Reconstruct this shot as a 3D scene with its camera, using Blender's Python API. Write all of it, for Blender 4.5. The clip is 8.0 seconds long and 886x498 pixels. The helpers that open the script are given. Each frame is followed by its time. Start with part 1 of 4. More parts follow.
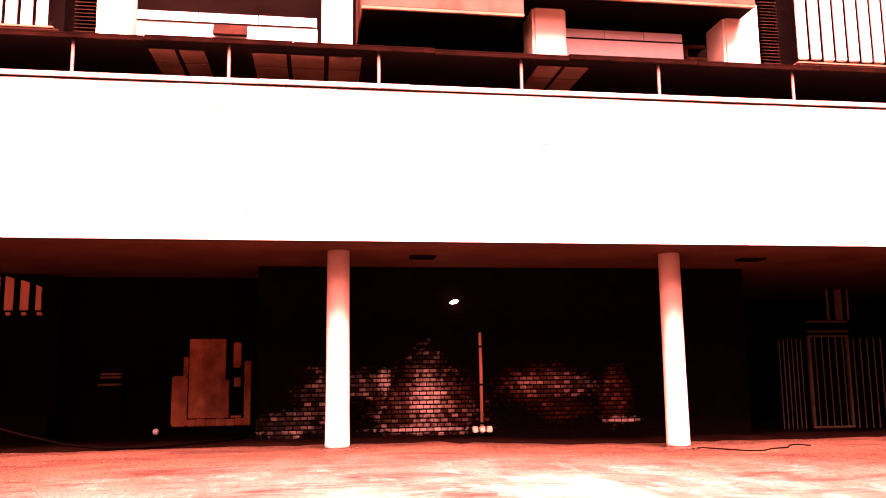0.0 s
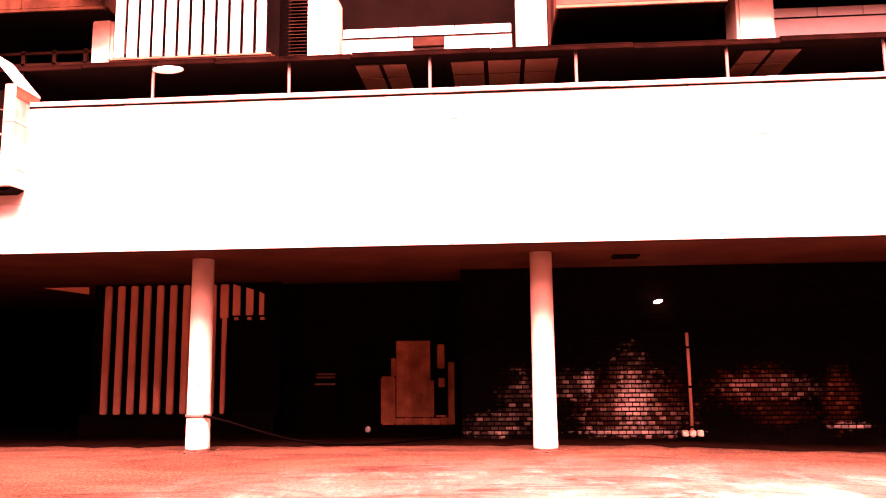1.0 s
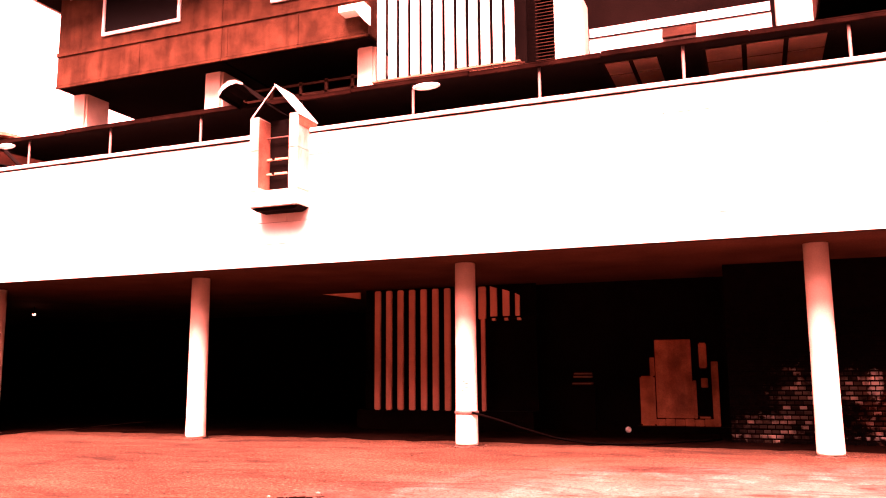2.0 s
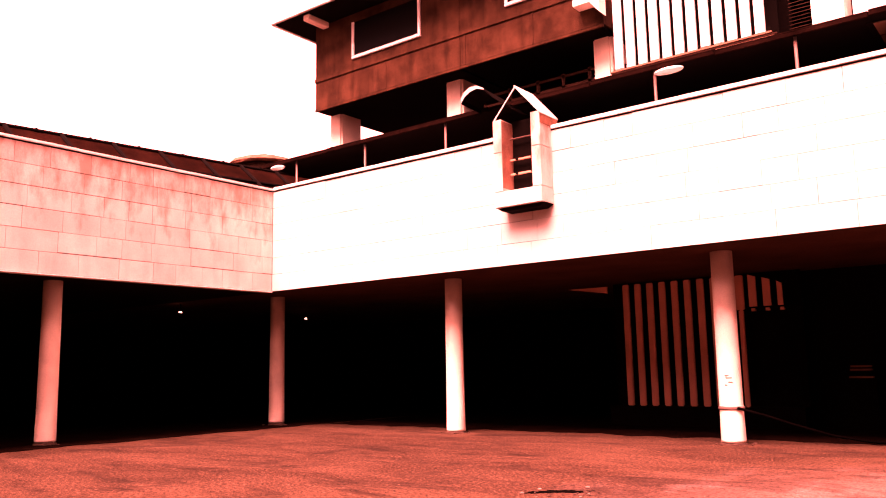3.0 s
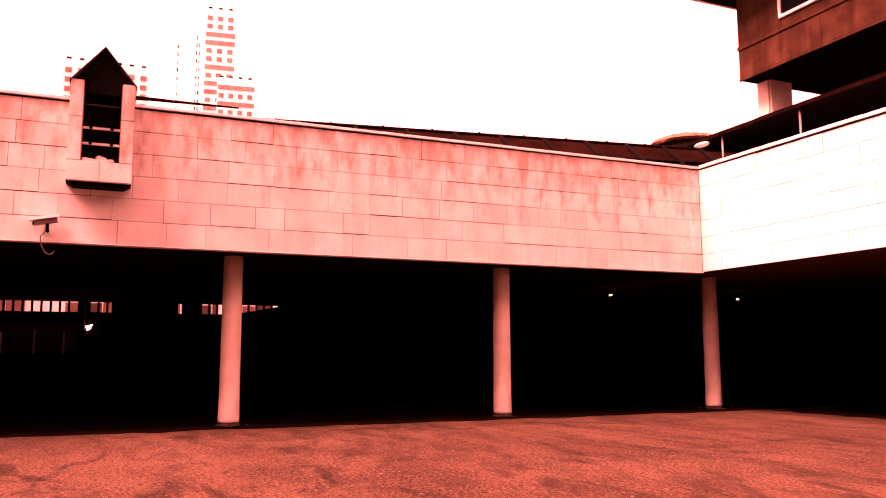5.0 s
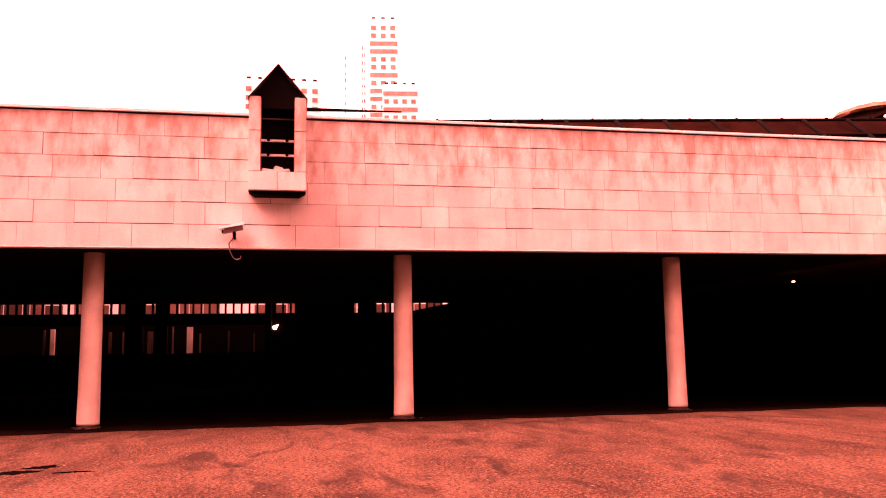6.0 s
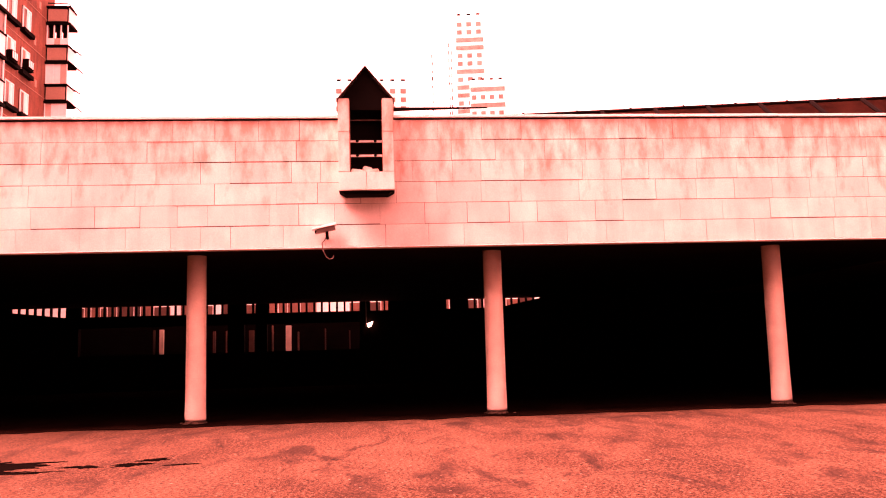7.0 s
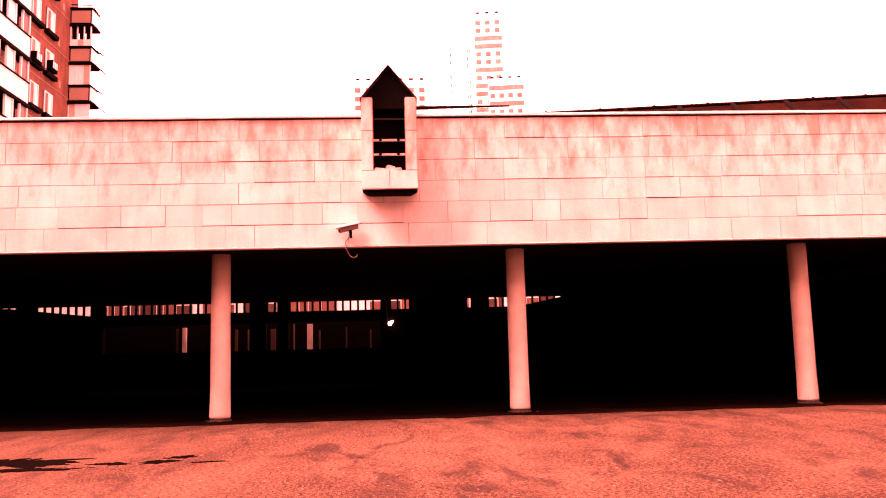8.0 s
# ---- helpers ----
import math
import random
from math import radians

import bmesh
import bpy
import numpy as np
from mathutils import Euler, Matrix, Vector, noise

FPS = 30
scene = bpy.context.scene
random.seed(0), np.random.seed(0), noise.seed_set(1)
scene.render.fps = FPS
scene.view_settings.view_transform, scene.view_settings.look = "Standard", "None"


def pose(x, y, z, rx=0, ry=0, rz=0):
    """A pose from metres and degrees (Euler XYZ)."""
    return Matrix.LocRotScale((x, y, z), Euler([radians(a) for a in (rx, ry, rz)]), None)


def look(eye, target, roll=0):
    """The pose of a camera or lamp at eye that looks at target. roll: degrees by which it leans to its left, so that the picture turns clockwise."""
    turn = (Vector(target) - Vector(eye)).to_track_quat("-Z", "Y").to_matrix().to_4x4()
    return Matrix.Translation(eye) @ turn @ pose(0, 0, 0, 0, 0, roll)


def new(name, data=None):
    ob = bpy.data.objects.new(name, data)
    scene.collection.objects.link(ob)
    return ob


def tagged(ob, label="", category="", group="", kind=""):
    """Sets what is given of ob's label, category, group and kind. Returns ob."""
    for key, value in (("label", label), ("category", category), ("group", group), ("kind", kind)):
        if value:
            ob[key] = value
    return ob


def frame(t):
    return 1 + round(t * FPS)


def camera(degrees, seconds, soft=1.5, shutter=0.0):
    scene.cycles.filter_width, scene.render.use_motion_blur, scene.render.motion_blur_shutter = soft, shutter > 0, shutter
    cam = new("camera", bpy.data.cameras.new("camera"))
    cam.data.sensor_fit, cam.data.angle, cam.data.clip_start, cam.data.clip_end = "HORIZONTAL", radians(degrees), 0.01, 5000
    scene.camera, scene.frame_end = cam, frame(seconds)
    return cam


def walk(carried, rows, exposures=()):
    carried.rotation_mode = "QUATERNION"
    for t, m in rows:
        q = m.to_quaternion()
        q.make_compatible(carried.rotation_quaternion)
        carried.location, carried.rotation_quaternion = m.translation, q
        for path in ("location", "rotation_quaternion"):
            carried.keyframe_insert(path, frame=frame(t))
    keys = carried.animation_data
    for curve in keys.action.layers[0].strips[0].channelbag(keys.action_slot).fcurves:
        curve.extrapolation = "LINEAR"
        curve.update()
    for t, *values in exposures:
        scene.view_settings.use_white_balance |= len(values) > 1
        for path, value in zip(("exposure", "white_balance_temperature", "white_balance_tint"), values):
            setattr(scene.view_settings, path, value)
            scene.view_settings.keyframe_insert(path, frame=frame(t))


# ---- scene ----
cam = camera(57.6, 8.0, 1.1)
PATH = [
    (0, (-0.28, -4.789, 1.397), (0.017, -2.831, 1.678), -0.7),
    (0.5, (-0.514, -4.771, 1.379), (-0.433, -2.794, 1.67), -0.6),
    (1, (-0.65, -4.794, 1.409), (-0.797, -2.82, 1.697), -0.6),
    (1.5, (-0.806, -4.8, 1.397), (-1.23, -2.867, 1.688), -0.4),
    (1.7, (-0.849, -4.869, 1.409), (-1.397, -2.968, 1.701), -0.3),
    (2.8, (-1.187, -5.158, 1.387), (-2.297, -3.52, 1.68), -1.2),
    (3, (-1.165, -5.16, 1.385), (-2.377, -3.596, 1.677), -1.1),
    (3.5, (-1.176, -5.183, 1.351), (-2.559, -3.767, 1.642), -1.1),
    (4, (-1.258, -5.244, 1.358), (-2.818, -4.025, 1.644), -1.4),
    (4.5, (-1.272, -5.323, 1.358), (-2.971, -4.303, 1.633), -0.9),
    (5, (-1.336, -5.421, 1.378), (-3.16, -4.644, 1.637), -0.1),
    (5.2, (-1.357, -5.438, 1.384), (-3.214, -4.741, 1.643), -0.2),
    (6.3, (-1.222, -5.338, 1.331), (-3.186, -5.051, 1.58), -1.0),
    (6.5, (-1.209, -5.318, 1.331), (-3.18, -5.081, 1.579), -1.0),
    (7, (-1.213, -5.339, 1.329), (-3.192, -5.18, 1.575), -1.6),
    (7.5, (-1.212, -5.365, 1.321), (-3.193, -5.25, 1.569), -1.5),
    (8, (-1.223, -5.425, 1.329), (-3.205, -5.312, 1.573), -1.5),
]
EXPOSURES = [(0.0, 0.4), (0.6, 0.3), (1.2, 0.4), (1.7, 0.4), (2.8, -0.5), (3.5, -1.15), (4.5, -1.15), (5.2, -0.95), (6.3, -0.8), (7.0, -0.45), (8.0, -0.35)]
walk(cam, [(t, look(eye, target, roll)) for t, eye, target, roll in PATH], EXPOSURES)

# ---- light: an overcast sky, toned red ----
TINT = (1.0, 0.27, 0.255)
SUN_EL, SUN_AZ = radians(58), radians(173)
world = bpy.data.worlds.new("overcast_sky")
scene.world = world
world.use_nodes = True
wn, wl = world.node_tree.nodes, world.node_tree.links
wn.clear()
w_out = wn.new("ShaderNodeOutputWorld")
w_sum = wn.new("ShaderNodeAddShader")
w_sky = wn.new("ShaderNodeBackground")
w_veil = wn.new("ShaderNodeBackground")
sky = wn.new("ShaderNodeTexSky")
sky.sky_type, sky.sun_disc = "NISHITA", False
sky.sun_elevation, sky.sun_rotation = SUN_EL, SUN_AZ
grey = wn.new("ShaderNodeRGBToBW")
tone = wn.new("ShaderNodeMix")
tone.data_type, tone.blend_type = "RGBA", "MULTIPLY"
tone.inputs["Factor"].default_value = 1.0
tone.inputs[7].default_value = (*TINT, 1)
wl.new(sky.outputs[0], grey.inputs[0])
wl.new(grey.outputs[0], tone.inputs[6])
wl.new(tone.outputs[2], w_sky.inputs[0])
w_sky.inputs[1].default_value = 0.15
w_veil.inputs[0].default_value = (*TINT, 1)
w_veil.inputs[1].default_value = 11.5
wl.new(w_sky.outputs[0], w_sum.inputs[0])
wl.new(w_veil.outputs[0], w_sum.inputs[1])
wl.new(w_sum.outputs[0], w_out.inputs[0])

sun_data = bpy.data.lights.new("sun", "SUN")
sun_data.energy, sun_data.angle, sun_data.color = 88.0, radians(36), TINT
sun = new("sun", sun_data)
sun.matrix_basis = look((0, 0, 40), (0 - math.sin(SUN_AZ) * 40, -math.cos(SUN_AZ) * 40, 40 - math.tan(SUN_EL) * 40))


# ---- materials ----
def mat(name, color, rough=0.8, vary=0.25, scale=3.0, fine=40.0, bump=0.2, metal=0.0, streak=0.0, rand=0.0, spec=0.3, runs=0.0):
    """A surface with patches, grain, relief, and, where asked, brown stains down from its top and a tone of its own for each piece."""
    m = bpy.data.materials.new(name)
    m.use_nodes = True
    n, l = m.node_tree.nodes, m.node_tree.links
    b = n["Principled BSDF"]
    b.inputs["Roughness"].default_value = rough
    b.inputs["Metallic"].default_value = metal
    b.inputs["Specular IOR Level"].default_value = spec
    geo = n.new("ShaderNodeNewGeometry")
    big, small = n.new("ShaderNodeTexNoise"), n.new("ShaderNodeTexNoise")
    big.inputs["Scale"].default_value, big.inputs["Detail"].default_value = scale, 6
    small.inputs["Scale"].default_value, small.inputs["Detail"].default_value = fine, 4
    l.new(geo.outputs["Position"], big.inputs["Vector"])
    l.new(geo.outputs["Position"], small.inputs["Vector"])

    def remap(socket, lo, hi, a=0.3, z=0.7):
        r = n.new("ShaderNodeMapRange")
        r.inputs[1].default_value, r.inputs[2].default_value = a, z
        r.inputs[3].default_value, r.inputs[4].default_value = lo, hi
        l.new(socket, r.inputs[0])
        return r.outputs[0]

    def times(a, c):
        k = n.new("ShaderNodeMath")
        k.operation = "MULTIPLY"
        l.new(a, k.inputs[0])
        l.new(c, k.inputs[1])
        return k.outputs[0]

    v = times(remap(big.outputs[0], 1 - vary, 1 + vary * 0.6), remap(small.outputs[0], 1 - vary * 0.5, 1 + vary * 0.5))
    if streak:
        mp = n.new("ShaderNodeMapping")
        mp.inputs["Scale"].default_value = (2.2, 2.2, 0.35)
        st = n.new("ShaderNodeTexNoise")
        st.inputs["Scale"].default_value, st.inputs["Detail"].default_value = 1.6, 5
        l.new(geo.outputs["Position"], mp.inputs[0])
        l.new(mp.outputs[0], st.inputs["Vector"])
        v = times(v, remap(st.outputs[0], 1 - streak, 1.0, 0.36, 0.55))
    if runs:
        mp = n.new("ShaderNodeMapping")
        mp.inputs["Scale"].default_value = (2.6, 2.6, 1.1)
        st = n.new("ShaderNodeTexNoise")
        st.inputs["Scale"].default_value, st.inputs["Detail"].default_value, st.inputs["Roughness"].default_value = 1.4, 9, 0.62
        l.new(geo.outputs["Position"], mp.inputs[0])
        l.new(mp.outputs[0], st.inputs["Vector"])
        sep = n.new("ShaderNodeSeparateXYZ")
        l.new(geo.outputs["Position"], sep.inputs[0])
        reach = n.new("ShaderNodeMath")
        reach.operation = "MULTIPLY_ADD"
        l.new(sep.outputs[2], reach.inputs[0])
        reach.inputs[1].default_value, reach.inputs[2].default_value = 0.16, -0.88
        sumn = n.new("ShaderNodeMath")
        sumn.operation = "ADD"
        l.new(st.outputs[0], sumn.inputs[0])
        l.new(reach.outputs[0], sumn.inputs[1])
        stain = remap(sumn.outputs[0], 0.0, runs, 0.36, 0.62)
    if rand:
        info = n.new("ShaderNodeObjectInfo")
        v = times(v, remap(info.outputs["Random"], 1 - rand, 1 + rand * 0.5, 0, 1))
    mix = n.new("ShaderNodeMix")
    mix.data_type, mix.blend_type = "RGBA", "MULTIPLY"
    mix.inputs["Factor"].default_value = 1
    mix.inputs[6].default_value = (*color, 1)
    l.new(v, mix.inputs[7])
    skin = mix.outputs[2]
    if runs:
        rust = n.new("ShaderNodeMix")
        rust.data_type = "RGBA"
        l.new(stain, rust.inputs["Factor"])
        l.new(skin, rust.inputs[6])
        rust.inputs[7].default_value = (color[0] * 0.45, color[1] * 0.26, color[2] * 0.2, 1)
        skin = rust.outputs[2]
    l.new(skin, b.inputs["Base Color"])
    if bump:
        bp = n.new("ShaderNodeBump")
        bp.inputs["Strength"].default_value, bp.inputs["Distance"].default_value = bump, 0.02
        l.new(small.outputs[0], bp.inputs["Height"])
        l.new(bp.outputs[0], b.inputs["Normal"])
    return m


def glow(name, color, strength):
    m = bpy.data.materials.new(name)
    m.use_nodes = True
    b = m.node_tree.nodes["Principled BSDF"]
    b.inputs["Base Color"].default_value = (*color, 1)
    b.inputs["Emission Color"].default_value = (*color, 1)
    b.inputs["Emission Strength"].default_value = strength
    return m


def spots(name, dark, coats):
    """Brick near black, undercroft shade in its colour, with coats of colour in patches, each patch given as x, z, half
    width, half height, strength.
    """
    m = mat(name, dark, 0.9, 0.5, 5, 60, 0.4, rand=0.5, spec=0.03)
    n, l = m.node_tree.nodes, m.node_tree.links
    geo = n.new("ShaderNodeNewGeometry")
    rag = n.new("ShaderNodeTexNoise")
    rag.inputs["Scale"].default_value, rag.inputs["Detail"].default_value = 9.0, 6
    l.new(geo.outputs["Position"], rag.inputs["Vector"])
    info = n.new("ShaderNodeObjectInfo")
    both, wrap, steep = n.new("ShaderNodeMath"), n.new("ShaderNodeMath"), n.new("ShaderNodeMath")
    both.operation, wrap.operation, steep.operation = "ADD", "FRACT", "POWER"
    l.new(info.outputs["Random"], both.inputs[0])
    l.new(geo.outputs["Random Per Island"], both.inputs[1])
    l.new(both.outputs[0], wrap.inputs[0])
    l.new(wrap.outputs[0], steep.inputs[0])
    steep.inputs[1].default_value = 2.8
    rr = n.new("ShaderNodeMapRange")
    rr.inputs[3].default_value, rr.inputs[4].default_value = 0.03, 1.0
    l.new(steep.outputs[0], rr.inputs[0])
    b = n["Principled BSDF"]
    last = b.inputs["Base Color"].links[0].from_socket
    for pale, even, centres in coats:
        total = None
        for x, z, hw, hh, k in centres:
            mp = n.new("ShaderNodeMapping")
            mp.inputs["Scale"].default_value = (1 / hw, 0, 1 / hh)
            mp.inputs["Location"].default_value = (-x / hw, 0, -z / hh)
            l.new(geo.outputs["Position"], mp.inputs[0])
            ln = n.new("ShaderNodeVectorMath")
            ln.operation = "LENGTH"
            l.new(mp.outputs[0], ln.inputs[0])
            ad = n.new("ShaderNodeMath")
            ad.operation = "MULTIPLY_ADD"
            l.new(rag.outputs[0], ad.inputs[0])
            ad.inputs[1].default_value = -2.4
            l.new(ln.outputs["Value"], ad.inputs[2])
            mr = n.new("ShaderNodeMapRange")
            mr.inputs[1].default_value, mr.inputs[2].default_value = 0.15, -0.65
            mr.inputs[3].default_value, mr.inputs[4].default_value = 0, k
            l.new(ad.outputs[0], mr.inputs[0])
            if total is None:
                total = mr.outputs[0]
            else:
                mx = n.new("ShaderNodeMath")
                mx.operation = "MAXIMUM"
                l.new(total, mx.inputs[0])
                l.new(mr.outputs[0], mx.inputs[1])
                total = mx.outputs[0]
        lift = n.new("ShaderNodeMapRange")
        lift.inputs[3].default_value, lift.inputs[4].default_value = even, 1.0
        l.new(rr.outputs[0], lift.inputs[0])
        tm = n.new("ShaderNodeMath")
        tm.operation = "MULTIPLY"
        l.new(lift.outputs[0], tm.inputs[0])
        l.new(total, tm.inputs[1])
        mix = n.new("ShaderNodeMix")
        mix.data_type = "RGBA"
        l.new(tm.outputs[0], mix.inputs["Factor"])
        l.new(last, mix.inputs[6])
        mix.inputs[7].default_value = (*pale, 1)
        last = mix.outputs[2]
    l.new(last, b.inputs["Base Color"])
    return m


STONE_CLEAN = mat("rain_washed_limestone", (0.58, 0.545, 0.5), 0.75, 0.1, 1.6, 45, 0.12, rand=0.08, runs=0.12)
DOOR_WOOD = mat("old_door_timber", (0.38, 0.145, 0.07), 0.8, 0.4, 3, 50, 0.25, streak=0.3)
STONE = mat("limestone_slab", (0.64, 0.6, 0.54), 0.75, 0.16, 1.6, 45, 0.12, streak=0.1, rand=0.09, runs=0.75)
MORTAR = mat("sooty_joint", (0.03, 0.022, 0.018), 0.95, 0.3, 6, 60, 0.2, spec=0.03)
METAL_PALE = mat("galvanised_coping", (0.74, 0.72, 0.68), 0.5, 0.15, 2, 30, 0.08)
# near-black: deep shade under and behind the decks is put into the colour
CONCRETE_DARK = mat("shade_dark_concrete", (0.0028, 0.0018, 0.0014), 0.95, 0.4, 1.5, 30, 0.2, spec=0.02)
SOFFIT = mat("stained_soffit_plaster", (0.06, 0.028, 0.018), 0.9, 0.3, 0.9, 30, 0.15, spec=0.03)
PLASTER = mat("white_column_plaster", (0.86, 0.74, 0.62), 0.7, 0.14, 2.5, 50, 0.12)
CRUMBLE = mat("crumbled_plaster", (0.045, 0.028, 0.018), 0.95, 0.5, 14, 70, 0.6)
MID_PANEL = mat("pink_washed_concrete", (0.125, 0.062, 0.046), 0.9, 0.3, 1.2, 50, 0.3, streak=0.25, spec=0.05)
BROWN = mat("brown_pebbled_concrete", (0.05, 0.024, 0.013), 0.95, 0.55, 2.2, 60, 0.5, streak=0.4, spec=0.05)
FIN_WHITE = mat("white_fin_enamel", (0.72, 0.7, 0.68), 0.6, 0.1, 2, 40, 0.06)
# black that puts the shade of undersides, recesses and gaps into the colour
DARK = mat("shade_black", (0.003, 0.0022, 0.0018), 0.95, 0.3, 2, 30, 0.1, spec=0.02)
EDGE = mat("tarred_roof_edge", (0.006, 0.0026, 0.0018), 0.95, 0.6, 3, 30, 0.5, spec=0.01)
# streaked tone plus the shade of the niche's inner faces
REVEAL_SHADE = mat("stained_shaded_reveal", (0.26, 0.13, 0.09), 0.85, 0.35, 3, 50, 0.15, streak=0.3, spec=0.05)
CHEEK = mat("rusty_tin", (0.2, 0.1, 0.065), 0.85, 0.4, 6, 50, 0.2, spec=0.05)
TIMBER = mat("weathered_timber", (0.2, 0.11, 0.065), 0.8, 0.35, 3, 50, 0.25)
ROOFING = mat("rusty_roof_edge", (0.022, 0.011, 0.007), 0.9, 0.5, 3, 30, 0.5, spec=0.04)
# darker copy of the fin paint, shade of undercroft and niche included
FIN_DIM = mat("dim_fin_paint", (0.55, 0.28, 0.19), 0.8, 0.15, 2, 40, 0.05, streak=0.1)
# darker copy of the soffit plaster; the west side's deeper shade is its colour
SOFFIT_SHADED = mat("shaded_soffit_plaster", (0.01, 0.005, 0.0035), 0.95, 0.3, 0.9, 30, 0.15, spec=0.01)
# mortar blackened to hold the shade on the undercroft's brick wall
JOINT_BLACK = mat("shade_black_mortar", (0.002, 0.0014, 0.0012), 0.95, 0.4, 6, 60, 0.3, spec=0.02)
DUST = mat("plaster_dust", (0.17, 0.145, 0.115), 0.95, 0.6, 4, 60, 0.3)
STEEL = mat("painted_steel_post", (0.13, 0.09, 0.075), 0.5, 0.15, 4, 40, 0.05, metal=0.2)
STEEL_DARK = mat("dark_steel", (0.003, 0.0024, 0.002), 0.8, 0.2, 5, 40, 0.1, spec=0.015)
IRON_BAR = mat("grey_iron_bar", (0.03, 0.02, 0.016), 0.55, 0.3, 6, 50, 0.1, metal=0.2)
RUBBER = mat("black_rubber", (0.0014, 0.001, 0.0009), 0.95, 0.2, 8, 60, 0.05, spec=0.0)
ENAMEL = mat("white_enamel", (0.8, 0.8, 0.78), 0.35, 0.06, 5, 40, 0.0)
PANE = mat("dark_glass_pane", (0.003, 0.003, 0.003), 0.3, 0.1, 2, 20, 0.0, spec=0.02)
PANE_DULL = mat("dusty_pane", (0.1, 0.055, 0.035), 0.35, 0.4, 2, 20, 0.0)
GLAZE = mat("tinted_roof_sheet", (0.017, 0.0062, 0.0038), 0.9, 0.5, 1.5, 30, 0.05, spec=0.01)
BRICK_FAR = mat("apartment_brick", (0.17, 0.07, 0.045), 0.9, 0.3, 0.5, 8, 0.0, streak=0.3)
WHITE_FAR = mat("pale_facade_panel", (0.8, 0.79, 0.77), 0.8, 0.1, 0.2, 4, 0.0)
BAND_FAR = mat("weathered_window_band", (0.21, 0.15, 0.125), 0.7, 0.4, 0.6, 4, 0.0, rand=0.3)
PANE_PALE = mat("curtained_pane", (0.5, 0.36, 0.3), 0.5, 0.2, 2, 20, 0.0)
PANEL_FAR = mat("dull_red_panel", (0.12, 0.06, 0.042), 0.8, 0.3, 0.8, 8, 0.0, rand=0.75)
# black for an added screen that stands in for shade
DARK_SCREEN = mat("shade_black_screen", (0.0022, 0.0016, 0.0014), 0.95, 0.3, 2, 30, 0.1, spec=0.0)
BALCONY = mat("balcony_sheet", (0.3, 0.2, 0.15), 0.7, 0.12, 0.8, 8, 0.0)
LAMP_ON = glow("lit_lamp_glass", (1.0, 0.35, 0.28), 30.0)
BRICK = spots("shade_dark_brick_whitewashed", (0.0025, 0.0018, 0.0016), (
    ((0.42, 0.12, 0.06), 0.2, ((4.15, 0.95, 0.75, 0.32, 0.4), (4.5, 0.5, 0.5, 0.25, 0.15), (5.65, 0.7, 0.3, 0.5, 0.3), (1.8, 0.6, 0.9, 0.6, 0.3))),
    ((0.85, 0.7, 0.58), 0.0, ((1.75, 0.4, 0.8, 0.4, 0.4), (1.8, 0.85, 0.55, 0.45, 0.3), (1.8, 1.25, 0.34, 0.4, 0.3), (0.6, 1.0, 0.32, 0.26, 0.45), (-0.9, 0.25, 0.5, 0.2, 0.55), (-0.3, 0.7, 0.4, 0.5, 0.3), (4.4, 0.95, 0.8, 0.2, 0.35))),
    ((0.9, 0.84, 0.78), 0.6, ((1.79, 0.7, 0.26, 0.4, 1.0), (0.95, 1.05, 0.1, 0.22, 0.8), (5.8, 0.22, 0.3, 0.06, 0.7), (1.75, 0.12, 0.8, 0.06, 0.6)))))


